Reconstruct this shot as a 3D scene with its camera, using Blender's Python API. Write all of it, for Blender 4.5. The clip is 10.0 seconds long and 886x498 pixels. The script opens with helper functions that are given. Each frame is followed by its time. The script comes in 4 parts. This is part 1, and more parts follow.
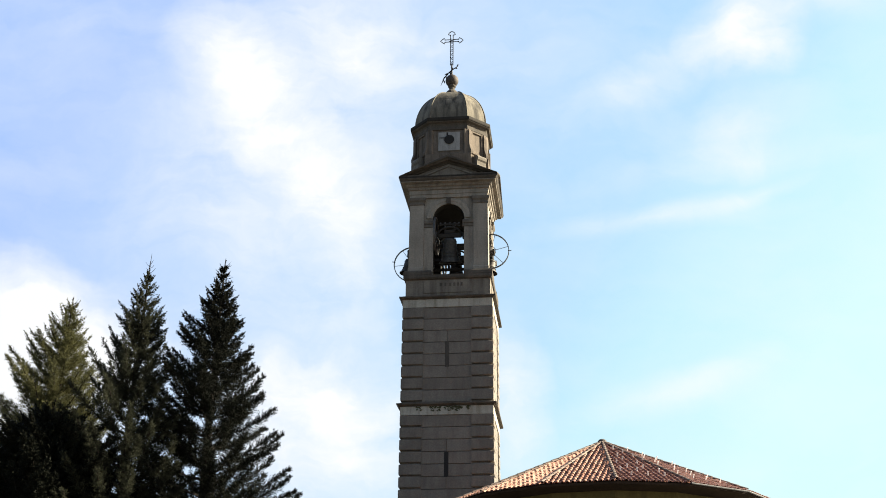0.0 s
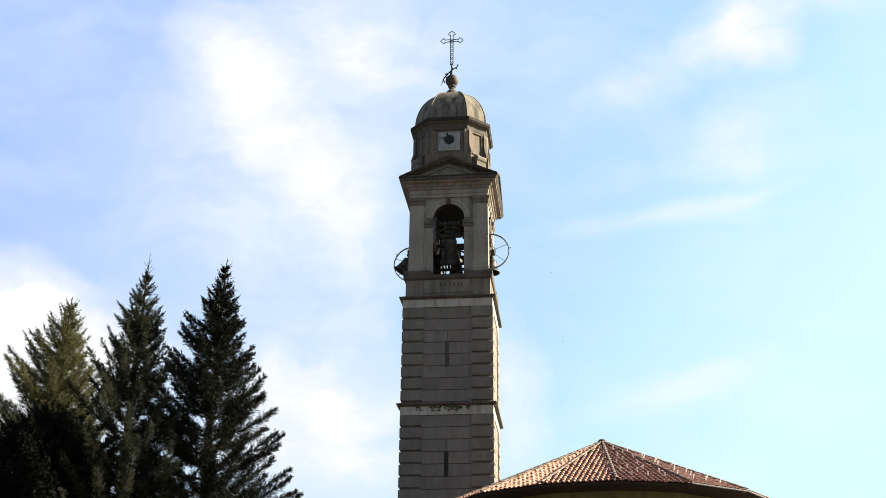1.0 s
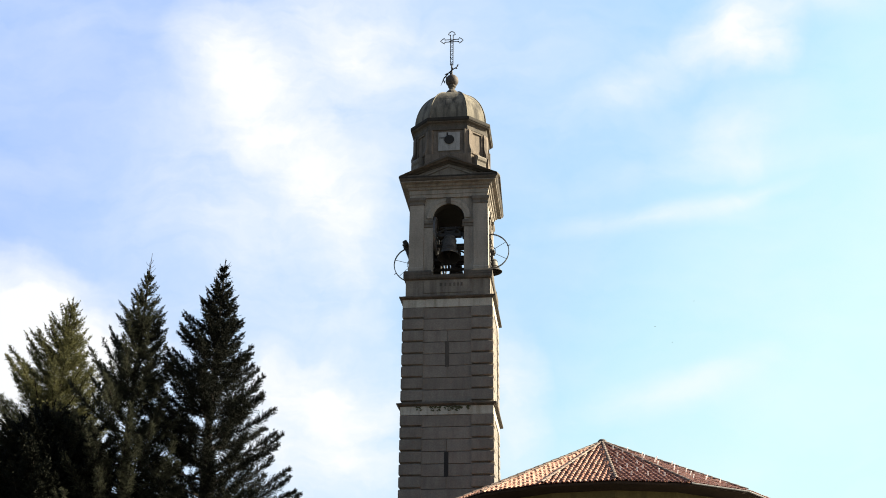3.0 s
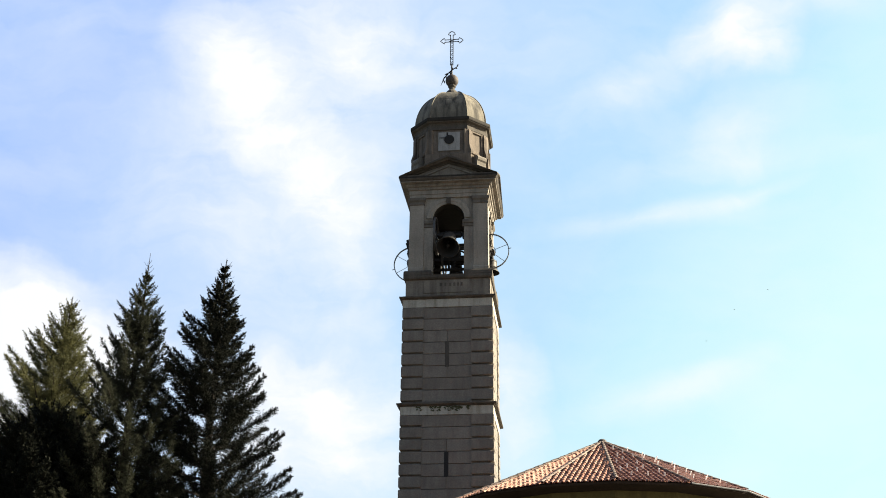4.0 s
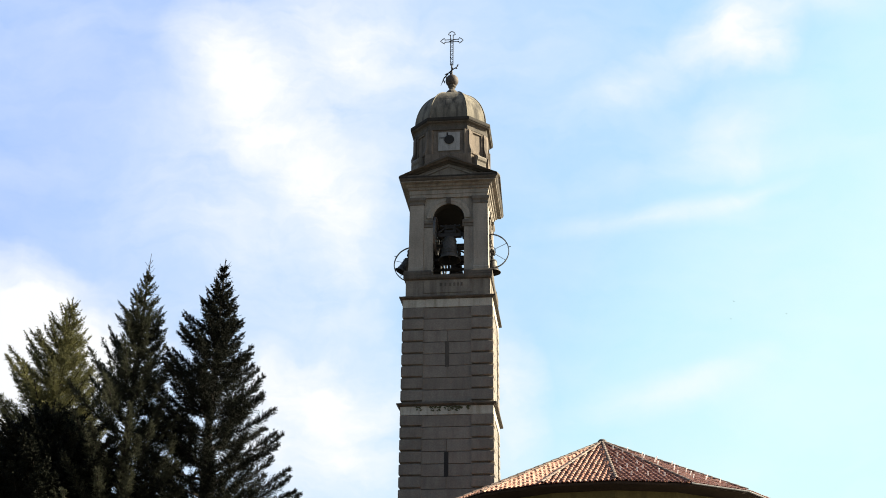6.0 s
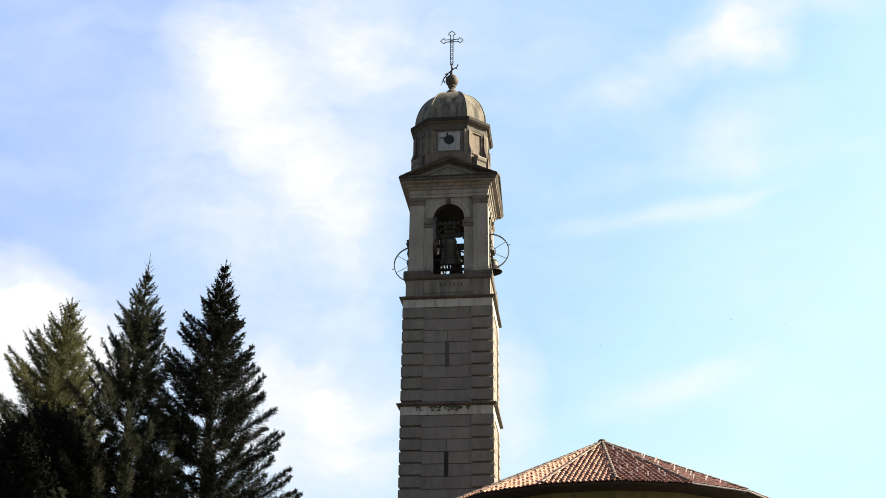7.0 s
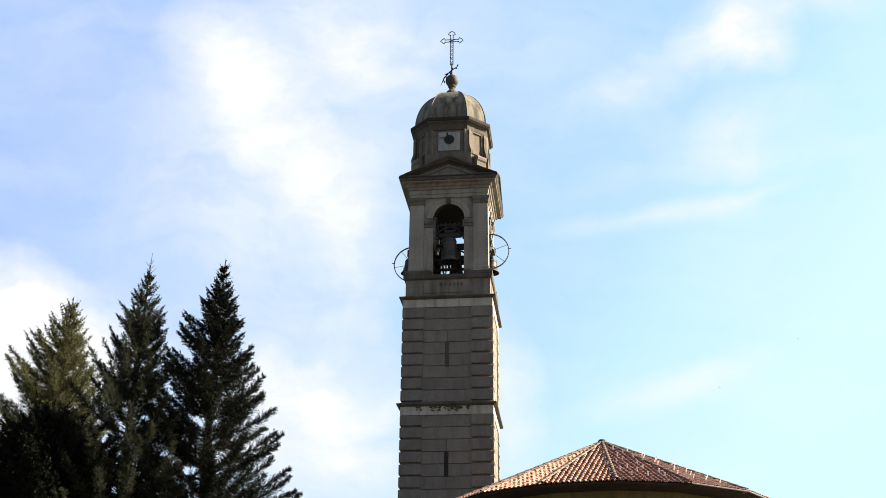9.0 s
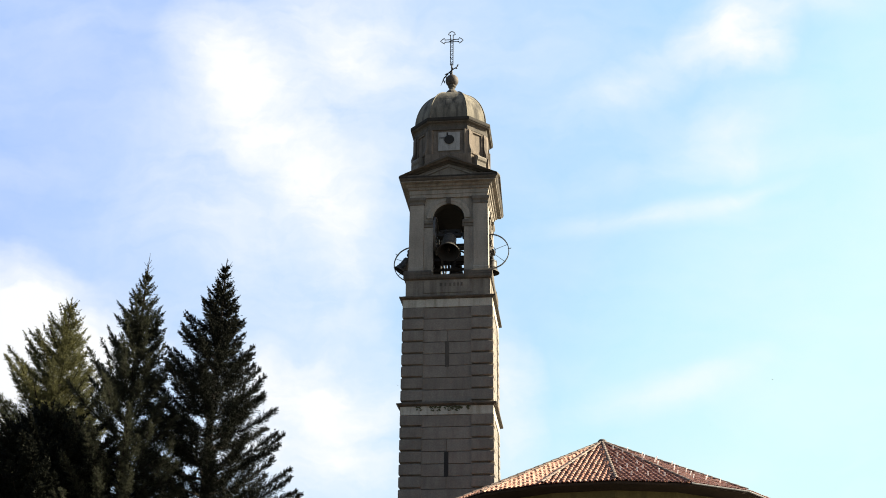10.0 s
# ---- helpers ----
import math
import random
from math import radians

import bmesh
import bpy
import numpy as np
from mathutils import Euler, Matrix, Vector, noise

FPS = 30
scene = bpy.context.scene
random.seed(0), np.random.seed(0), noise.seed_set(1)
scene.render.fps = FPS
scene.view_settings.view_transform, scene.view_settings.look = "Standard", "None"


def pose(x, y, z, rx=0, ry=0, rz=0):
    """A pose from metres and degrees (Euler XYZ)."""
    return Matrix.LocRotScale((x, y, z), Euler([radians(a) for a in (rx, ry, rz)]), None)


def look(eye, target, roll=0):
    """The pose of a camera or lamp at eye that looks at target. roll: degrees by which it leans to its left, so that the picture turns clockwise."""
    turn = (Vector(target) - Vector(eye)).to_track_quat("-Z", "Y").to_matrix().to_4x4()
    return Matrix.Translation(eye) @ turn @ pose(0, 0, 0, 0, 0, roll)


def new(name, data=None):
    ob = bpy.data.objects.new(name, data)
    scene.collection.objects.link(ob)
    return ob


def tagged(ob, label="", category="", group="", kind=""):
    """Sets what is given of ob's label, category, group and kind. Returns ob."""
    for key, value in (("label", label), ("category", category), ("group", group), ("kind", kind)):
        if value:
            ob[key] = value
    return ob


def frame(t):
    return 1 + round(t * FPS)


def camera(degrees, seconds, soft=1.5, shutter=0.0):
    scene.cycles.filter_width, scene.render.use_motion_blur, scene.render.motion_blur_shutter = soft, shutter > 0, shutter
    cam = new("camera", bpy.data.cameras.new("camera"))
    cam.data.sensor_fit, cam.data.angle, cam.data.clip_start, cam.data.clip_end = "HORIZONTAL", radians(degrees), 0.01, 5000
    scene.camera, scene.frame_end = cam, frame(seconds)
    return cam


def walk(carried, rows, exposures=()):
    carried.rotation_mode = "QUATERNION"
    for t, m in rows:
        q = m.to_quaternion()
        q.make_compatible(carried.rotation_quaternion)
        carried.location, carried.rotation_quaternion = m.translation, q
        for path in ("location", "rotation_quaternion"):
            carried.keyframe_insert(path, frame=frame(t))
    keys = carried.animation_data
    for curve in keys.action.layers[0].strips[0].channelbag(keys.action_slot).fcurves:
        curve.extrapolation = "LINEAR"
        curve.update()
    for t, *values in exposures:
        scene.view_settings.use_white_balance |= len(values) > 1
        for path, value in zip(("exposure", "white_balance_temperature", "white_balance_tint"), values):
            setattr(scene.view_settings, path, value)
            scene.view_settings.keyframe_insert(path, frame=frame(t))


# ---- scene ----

# ---- camera: stands still on a tripod, tilted up ----
EYE = (0.0, 0.0, 1.6)
TILT, ROLL = 23.87, 0.56
cam = camera(42.62, 10.0, soft=0.95)
AIM = look(EYE, (0.0, math.cos(radians(TILT)) * 10, 1.6 + math.sin(radians(TILT)) * 10), ROLL)
walk(cam, [(0.0, AIM), (10.0, AIM)])

# ---- world, sun, exposure ----
SUN_AZ, SUN_EL = 83.0, 28.0      # degrees: from +y towards +x, and above the horizon
world = bpy.data.worlds.new("sky")
scene.world = world
world.use_nodes = True
wn = world.node_tree
bg = wn.nodes["Background"]
sky = wn.nodes.new("ShaderNodeTexSky")
sky.sky_type = "NISHITA"
sky.sun_disc = False
sky.sun_elevation, sky.sun_rotation = radians(SUN_EL), radians(SUN_AZ)
sky.dust_density = 2.5
wn.links.new(sky.outputs[0], bg.inputs[0])
bg.inputs[1].default_value = 0.044

lamp = bpy.data.lights.new("sun", "SUN")
lamp.energy, lamp.angle, lamp.color = 5.0, radians(0.55), (1.0, 0.89, 0.68)
sun = new("sun", lamp)
sd = Vector((math.sin(radians(SUN_AZ)) * math.cos(radians(SUN_EL)), math.cos(radians(SUN_AZ)) * math.cos(radians(SUN_EL)), math.sin(radians(SUN_EL))))
sun.matrix_basis = look(sd * 200, (0, 0, 0))
scene.view_settings.exposure = 1.9


# ---- material helpers ----
class Nodes:
    """A short hand for node trees."""

    def __init__(self, name):
        self.mat = bpy.data.materials.new(name)
        self.mat.use_nodes = True
        self.t = self.mat.node_tree
        self.bsdf = self.t.nodes["Principled BSDF"]
        self.out = self.t.nodes["Material Output"]

    def add(self, kind, **props):
        n = self.t.nodes.new(kind)
        for k, v in props.items():
            if k in n.inputs:
                n.inputs[k].default_value = v
        return n

    def link(self, a, b):
        self.t.links.new(a, b)

    def coords(self):
        return self.t.nodes.new("ShaderNodeTexCoord").outputs["Object"]

    def noise(self, vec, scale, detail=4.0, rough=0.55):
        n = self.add("ShaderNodeTexNoise", Scale=scale, Detail=detail, Roughness=rough)
        self.link(vec, n.inputs["Vector"])
        return n.outputs["Fac"]

    def scaled(self, vec, s):
        n = self.add("ShaderNodeMapping")
        n.inputs["Scale"].default_value = s
        self.link(vec, n.inputs["Vector"])
        return n.outputs[0]

    def ramp(self, fac, stops):
        n = self.t.nodes.new("ShaderNodeValToRGB")
        e = n.color_ramp.elements
        while len(e) < len(stops):
            e.new(0.5)
        for el, (p, c) in zip(e, stops):
            el.position, el.color = p, (*c, 1.0)
        self.link(fac, n.inputs[0])
        return n.outputs[0]

    def mix(self, fac, a, b, blend="MIX"):
        n = self.t.nodes.new("ShaderNodeMix")
        n.data_type, n.blend_type = "RGBA", blend
        ins = [s for s in n.inputs if s.enabled]
        for sock, v in zip(ins, (fac, a, b)):
            if isinstance(v, (int, float)):
                sock.default_value = v
            elif isinstance(v, tuple):
                sock.default_value = (*v, 1.0)
            else:
                self.link(v, sock)
        return [s for s in n.outputs if s.enabled][0]

    def math(self, op, a, b=0.0):
        n = self.t.nodes.new("ShaderNodeMath")
        n.operation = op
        for sock, v in zip(n.inputs, (a, b)):
            if isinstance(v, (int, float)):
                sock.default_value = v
            else:
                self.link(v, sock)
        return n.outputs[0]

    def bump(self, height, strength, distance):
        n = self.add("ShaderNodeBump", Strength=strength, Distance=distance)
        self.link(height, n.inputs["Height"])
        self.link(n.outputs[0], self.bsdf.inputs["Normal"])

    def done(self, color, rough=0.8, metal=0.0, spec=0.3):
        b = self.bsdf
        if isinstance(color, tuple):
            b.inputs["Base Color"].default_value = (*color, 1.0)
        else:
            self.link(color, b.inputs["Base Color"])
        b.inputs["Roughness"].default_value = rough
        b.inputs["Metallic"].default_value = metal
        b.inputs["Specular IOR Level"].default_value = spec
        return self.mat


def stone(name, light, dark, stain, scale=1.0, per_piece=0.0, streaks=0.5):
    """Weathered stone or render: blotches, fine grain, rain streaks that run down."""
    m = Nodes(name)
    co = m.coords()
    if per_piece:
        info = m.t.nodes.new("ShaderNodeObjectInfo")
        off = m.add("ShaderNodeVectorMath")
        off.operation = "ADD"
        m.link(co, off.inputs[0])
        sc = m.math("MULTIPLY", info.outputs["Random"], 40.0)
        m.link(sc, off.inputs[1])
        co = off.outputs[0]
    big = m.noise(co, 0.9 * scale, 5, 0.6)
    fine = m.noise(co, 14 * scale, 6, 0.65)
    run = m.noise(m.scaled(co, (3.2, 3.2, 0.28)), 1.0 * scale, 6, 0.6)
    col = m.ramp(big, [(0.30, dark), (0.68, light)])
    col = m.mix(m.math("MULTIPLY", m.ramp(run, [(0.46, (0, 0, 0)), (0.68, (1, 1, 1))]), streaks), col, stain)
    grain = m.ramp(fine, [(0.25, (0.72, 0.72, 0.72)), (0.75, (1.12, 1.12, 1.12))])
    col = m.mix(1.0, col, grain, "MULTIPLY")
    if per_piece:
        v = m.math("ADD", m.math("MULTIPLY", info.outputs["Random"], 2 * per_piece), 1.0 - per_piece)
        rgb = m.t.nodes.new("ShaderNodeCombineColor")
        for s in rgb.inputs[:3]:
            m.link(v, s)
        col = m.mix(1.0, col, rgb.outputs[0], "MULTIPLY")
    m.bump(m.noise(co, 9.0 * scale, 2, 0.5), 0.35, 0.012)
    return m.done(col, 0.88, 0.0, 0.2)


def metal(name, color, color2, rough=0.5, metallic=0.8):
    m = Nodes(name)
    n = m.noise(m.coords(), 9.0, 6, 0.65)
    m.bump(m.noise(m.coords(), 12.0, 1, 0.5), 0.2, 0.004)
    return m.done(m.ramp(n, [(0.35, color), (0.7, color2)]), rough, metallic, 0.4)


def foliage(name, dark, light, translucent=0.15):
    m = Nodes(name)
    geo = m.t.nodes.new("ShaderNodeNewGeometry")
    n = m.noise(m.coords(), 1.3, 3, 0.5)
    v = m.math("ADD", m.math("MULTIPLY", geo.outputs["Random Per Island"], 0.22), m.math("MULTIPLY", n, 0.78))
    col = m.ramp(v, [(0.25, dark), (0.75, light)])
    mat = m.done(col, 0.75, 0.0, 0.08)
    tr = m.add("ShaderNodeBsdfTranslucent")
    m.link(col, tr.inputs[0])
    mx = m.t.nodes.new("ShaderNodeMixShader")
    mx.inputs[0].default_value = translucent
    m.link(m.bsdf.outputs[0], mx.inputs[1])
    m.link(tr.outputs[0], mx.inputs[2])
    m.link(mx.outputs[0], m.out.inputs[0])
    return mat


def tile_material(name, a, b, c, moss):
    """Fired clay roof tiles, each of its own tone, with lichen."""
    m = Nodes(name)
    info = m.t.nodes.new("ShaderNodeObjectInfo")
    geo = m.t.nodes.new("ShaderNodeNewGeometry")
    co = m.coords()
    rnd = m.math("FRACT", m.math("ADD", info.outputs["Random"], geo.outputs["Random Per Island"]))
    col = m.ramp(rnd, [(0.05, a), (0.5, b), (0.95, c)])
    spots = m.ramp(m.noise(co, 11.0, 5, 0.6), [(0.52, (0, 0, 0)), (0.66, (1, 1, 1))])
    col = m.mix(m.math("MULTIPLY", spots, 0.55), col, moss)
    m.bump(m.noise(co, 30.0, 2, 0.5), 0.3, 0.003)
    return m.done(col, 0.85, 0.0, 0.25)


STONE = stone("grey_stone", (0.31, 0.282, 0.24), (0.225, 0.203, 0.173), (0.105, 0.094, 0.081))
DARK_STONE = stone("dark_cornice_stone", (0.118, 0.104, 0.087), (0.066, 0.058, 0.049), (0.028, 0.025, 0.022))
CRUST = stone("black_lichen_crust", (0.044, 0.040, 0.034), (0.026, 0.023, 0.020), (0.014, 0.0125, 0.011), 2.0)
MOULDED = stone("stained_moulding_stone", (0.235, 0.212, 0.18), (0.155, 0.139, 0.117), (0.06, 0.054, 0.046), 1.4)
PLINTH = stone("brown_stained_stone", (0.225, 0.198, 0.165), (0.155, 0.136, 0.113), (0.07, 0.062, 0.052), 1.2, 0, 0.6)
GRIMED = stone("grimed_moulding_stone", (0.165, 0.146, 0.122), (0.105, 0.093, 0.078), (0.05, 0.044, 0.038), 1.4)
BLOCK = stone("rusticated_stone", (0.205, 0.184, 0.160), (0.15, 0.135, 0.117), (0.09, 0.081, 0.072), 1.0, 0.08, 0.35)
CORE = stone("joint_mortar", (0.09, 0.08, 0.07), (0.06, 0.054, 0.046), (0.035, 0.03, 0.027))
# inner plaster coloured nearly black, standing in for shade inside the belfry
INNER_SHADE = stone("shade_dark_inner_plaster", (0.030, 0.028, 0.025), (0.020, 0.0185, 0.0165), (0.012, 0.011, 0.010))
BAND = stone("pale_plaster_band", (0.44, 0.42, 0.37), (0.36, 0.345, 0.30), (0.10, 0.098, 0.06), 1.3, 0, 0.5)
PALE = stone("pale_marble", (0.36, 0.355, 0.345), (0.28, 0.276, 0.268), (0.15, 0.147, 0.142), 2.0)
DRUM = stone("ochre_plaster", (0.190, 0.157, 0.126), (0.112, 0.095, 0.078), (0.045, 0.040, 0.035), 1.6, 0, 0.75)
DOME = stone("lead_grey_dome", (0.225, 0.203, 0.160), (0.125, 0.114, 0.093), (0.042, 0.039, 0.034), 1.0, 0, 0.9)
PLASTER = stone("yellow_plaster", (0.17, 0.135, 0.055), (0.13, 0.105, 0.045), (0.07, 0.055, 0.03), 0.8)
SOFFIT = stone("brown_eaves_board", (0.05, 0.033, 0.024), (0.03, 0.02, 0.015), (0.015, 0.01, 0.008), 2.0)
IRON = metal("wrought_iron", (0.02, 0.019, 0.018), (0.045, 0.04, 0.035), 0.65, 0.4)
RIM = metal("painted_iron_wheel", (0.06, 0.06, 0.06), (0.13, 0.125, 0.12), 0.5, 0.5)
BRONZE = metal("bell_bronze", (0.036, 0.034, 0.030), (0.085, 0.079, 0.070), 0.6, 0.4)
COPPER = metal("weathered_copper", (0.045, 0.038, 0.034), (0.085, 0.07, 0.062), 0.75, 0.1)
ZINC = metal("zinc_sheet", (0.06, 0.06, 0.062), (0.10, 0.10, 0.105), 0.7, 0.2)
WHITE_METAL = metal("bright_tin", (0.72, 0.72, 0.72), (0.82, 0.82, 0.82), 0.35, 0.2)
BLACK = metal("black_opening", (0.012, 0.012, 0.012), (0.02, 0.02, 0.02), 0.9, 0.0)
TILE = tile_material("terracotta_tile", (0.40, 0.20, 0.14), (0.45, 0.245, 0.178), (0.50, 0.30, 0.222), (0.37, 0.255, 0.195))
DARK_TILE = tile_material("darker_brown_tile", (0.19, 0.092, 0.075), (0.235, 0.118, 0.096), (0.29, 0.16, 0.132), (0.25, 0.175, 0.148))
HIP = tile_material("grey_hip_tile", (0.15, 0.11, 0.088), (0.19, 0.145, 0.118), (0.23, 0.18, 0.15), (0.12, 0.105, 0.09))
DECK = tile_material("channel_tile", (0.20, 0.088, 0.06), (0.24, 0.108, 0.075), (0.27, 0.13, 0.09), (0.16, 0.105, 0.08))
BARK = stone("conifer_bark", (0.028, 0.022, 0.018), (0.016, 0.013, 0.011), (0.008, 0.007, 0.006), 4.0)
# needle colour set well below real needles, to hold the shade on the firs
FIR = foliage("shade_dark_fir_needles", (0.0065, 0.0078, 0.0058), (0.0130, 0.0148, 0.0100), 0.08)
PALE_FIR = foliage("grey_green_needles", (0.013, 0.015, 0.0103), (0.056, 0.060, 0.040), 0.42)
CEDAR = foliage("cypress_sprays", (0.026, 0.029, 0.018), (0.135, 0.133, 0.057), 0.38)
MOSS = stone("dark_moss", (0.075, 0.08, 0.04), (0.045, 0.048, 0.025), (0.025, 0.026, 0.015), 5.0)
GRAVEL = stone("dark_gravel", (0.10, 0.096, 0.085), (0.075, 0.072, 0.064), (0.05, 0.048, 0.043), 0.4)


# ---- mesh helpers ----
def part(name, bm, material, parent=None, label=""):
    """Links a bmesh as one mesh object under a thing or a part."""
    me = bpy.data.meshes.new(name)
    bmesh.ops.recalc_face_normals(bm, faces=bm.faces)
    bm.to_mesh(me)
    bm.free()
    me.materials.append(material)
    ob = new(name, me)
    if parent is not None:
        ob.parent = parent
    if label:
        tagged(ob, label)
    return ob


def shared(name, me, parent, m):
    ob = new(name, me)
    ob.parent = parent
    ob.matrix_basis = m
    return ob


def box(bm, x0, x1, y0, y1, z0, z1, bevel=0.0, m=None):
    vs = [bm.verts.new((x, y, z)) for x in (x0, x1) for y in (y0, y1) for z in (z0, z1)]
    fs = [bm.faces.new([vs[i] for i in f]) for f in ((0, 1, 3, 2), (4, 6, 7, 5), (0, 4, 5, 1), (2, 3, 7, 6), (0, 2, 6, 4), (1, 5, 7, 3))]
    if bevel:
        es = {e for f in fs for e in f.edges}
        r = bmesh.ops.bevel(bm, geom=list(es), offset=bevel, segments=1, affect="EDGES")
        vs = list({v for f in r["faces"] for v in f.verts} | {v for v in vs if v.is_valid})
    if m is not None:
        bmesh.ops.transform(bm, matrix=m, verts=vs)
    return vs


def ring_corners(half, cut):
    """Corners of a square of that half width; cut: half length of each main side as a share of it (1 is a full square)."""
    h = half * cut
    if cut >= 0.999:
        return [(-half, -half), (half, -half), (half, half), (-half, half)]
    return [(-h, -half), (h, -half), (half, -h), (half, h), (h, half), (-h, half), (-half, h), (-half, -h)]


def sweep(bm, profile, cut=1.0, cap=True):
    """A moulding of (half width, z) steps carried round a square or a square with cut corners."""
    rows = [[bm.verts.new((x, y, z)) for x, y in ring_corners(h, cut)] for h, z in profile]
    n = len(rows[0])
    for a, b in zip(rows, rows[1:]):
        for i in range(n):
            bm.faces.new((a[i], a[(i + 1) % n], b[(i + 1) % n], b[i]))
    if cap:
        bm.faces.new(rows[0][::-1])
        bm.faces.new(rows[-1])
    return rows


def lathe(bm, profile, seg=24, m=None):
    vs, rows = [], []
    for r, z in profile:
        row = [bm.verts.new((r * math.cos(2 * math.pi * i / seg), r * math.sin(2 * math.pi * i / seg), z)) for i in range(seg)]
        rows.append(row)
        vs += row
    for a, b in zip(rows, rows[1:]):
        for i in range(seg):
            bm.faces.new((a[i], a[(i + 1) % seg], b[(i + 1) % seg], b[i]))
    bm.faces.new(rows[0][::-1])
    bm.faces.new(rows[-1])
    if m is not None:
        bmesh.ops.transform(bm, matrix=m, verts=vs)


def tube(bm, pts, radius, seg=6):
    """A round bar through the points."""
    pts = [Vector(p) for p in pts]
    rows = []
    for i, p in enumerate(pts):
        d = (pts[min(i + 1, len(pts) - 1)] - pts[max(i - 1, 0)]).normalized()
        u = d.orthogonal().normalized() if i == 0 else (u - d * u.dot(d)).normalized()
        w = d.cross(u)
        r = radius[i] if isinstance(radius, (list, tuple)) else radius
        rows.append([bm.verts.new(p + (u * math.cos(k * 2 * math.pi / seg) + w * math.sin(k * 2 * math.pi / seg)) * r) for k in range(seg)])
    for a, b in zip(rows, rows[1:]):
        for k in range(seg):
            bm.faces.new((a[k], a[(k + 1) % seg], b[(k + 1) % seg], b[k]))
    bm.faces.new(rows[0][::-1])
    bm.faces.new(rows[-1])


def hoop(bm, radius, thick, seg=40, y=0.0, wide=0.03):
    """A flat iron tyre in the x-z plane."""
    rows = []
    for i in range(seg):
        a = 2 * math.pi * i / seg
        c, s = math.cos(a), math.sin(a)
        rows.append([bm.verts.new((r * c, yy, r * s)) for r, yy in ((radius, y - wide), (radius, y + wide), (radius - thick, y + wide), (radius - thick, y - wide))])
    for i in range(seg):
        a, b = rows[i], rows[(i + 1) % seg]
        for k in range(4):
            bm.faces.new((a[k], a[(k + 1) % 4], b[(k + 1) % 4], b[k]))


# ---- ground ----
bm = bmesh.new()
bmesh.ops.create_grid(bm, x_segments=60, y_segments=60, size=2600)
for v in bm.verts:
    v.co.z = 0.0
ground = part("ground", bm, GRAVEL)
tagged(ground, "flat dark gravel yard round the church", "ground", "", "structure")

# ---- bell tower ----
TOWER = pose(0.50, 54.18, 0.0, 0, 0, -6.70)
tower = new("bell_tower")
tower.matrix_basis = TOWER
tagged(tower, "tall square grey stone bell tower with an octagonal domed lantern", "bell tower")
W, C = 2.2, 0.045            # half width of the shaft, and the small offset of the upper storeys
QUARTERS = [pose(0, 0, 0, 0, 0, 90 * k) for k in range(4)]

bm = bmesh.new()
sweep(bm, [(W - 0.10, 0.0), (W - 0.10, 21.9)])
part("shaft_core", bm, CORE, tower)


def finish(name, b):
    me = bpy.data.meshes.new(name)
    bmesh.ops.recalc_face_normals(b, faces=b.faces)
    b.to_mesh(me)
    b.free()
    me.materials.append(BLOCK)
    return me


def course_mesh(x0, x1, depth, h, face, cut):
    """One flat stone of a course, its face at y = -face, its edges eased."""
    b = bmesh.new()
    box(b, x0, x1, -face, -face + depth, 0.010, h - 0.010, cut)
    return finish("wall_block", b)


def corner_mesh(inner, h, face):
    """One corner stone, cushioned on its two outer sides: a deep bevel below and a slight one above."""
    b = bmesh.new()
    rows = []
    for cut, z in ((0.115, 0.0), (0.115, 0.075), (0.03, 0.085), (0.005, 0.105), (0.0, 0.13), (0.0, h - 0.05), (0.012, h - 0.02), (0.04, h - 0.002), (0.115, h)):
        e = -face + cut
        rows.append([b.verts.new(p) for p in ((e, e, z), (inner, e, z), (inner, inner, z), (e, inner, z))])
    for a, c in zip(rows, rows[1:]):
        for i in range(4):
            b.faces.new((a[i], a[(i + 1) % 4], c[(i + 1) % 4], c[i]))
    b.faces.new(rows[0][::-1]), b.faces.new(rows[-1])
    return finish("quoin_block", b)


def string_course(z0, lip):
    """A pale frieze under a dark moulded lip with a weathered top."""
    b = bmesh.new()
    sweep(b, [(W - 0.05, z0 - 0.41), (W + 0.015, z0 - 0.41), (W + 0.02, z0), (W - 0.05, z0)])
    part("frieze", b, BAND, tower, "pale stained plaster frieze")
    b = bmesh.new()
    sweep(b, [(W - 0.05, z0 + 0.002), (W + 0.05, z0 + 0.01), (W + 0.07, z0 + 0.035), (lip - 0.05, z0 + 0.05), (lip, z0 + 0.08), (lip, z0 + 0.135), (lip - 0.05, z0 + 0.15), (W - 0.05, z0 + 0.23)])
    part("string_course", b, DARK_STONE, tower, "dark weathered stone string course")


string_course(21.93, 2.375)
string_course(16.51, 2.385)

rm = random.Random(5)
bm = bmesh.new()
for x0, wide, n in ((-0.70, 0.42, 34), (0.05, 0.70, 60), (0.95, 0.18, 10), (-1.4, 0.3, 10)):
    for k in range(n):
        r = rm.uniform(0.014, 0.042)
        at = Matrix.Translation((x0 + rm.uniform(-0.2, 1.0) * wide, -2.222, 16.495 - abs(rm.gauss(0, 0.085)))) @ Matrix.Diagonal((1.6 * r, 0.016, r, 1))
        bmesh.ops.create_icosphere(bm, subdivisions=1, radius=1.0, matrix=at)
moss = part("moss", bm, MOSS, tower, "dark green moss cushions on the frieze")
tagged(moss, "dark green moss cushions on the frieze", "", "", "stuff")

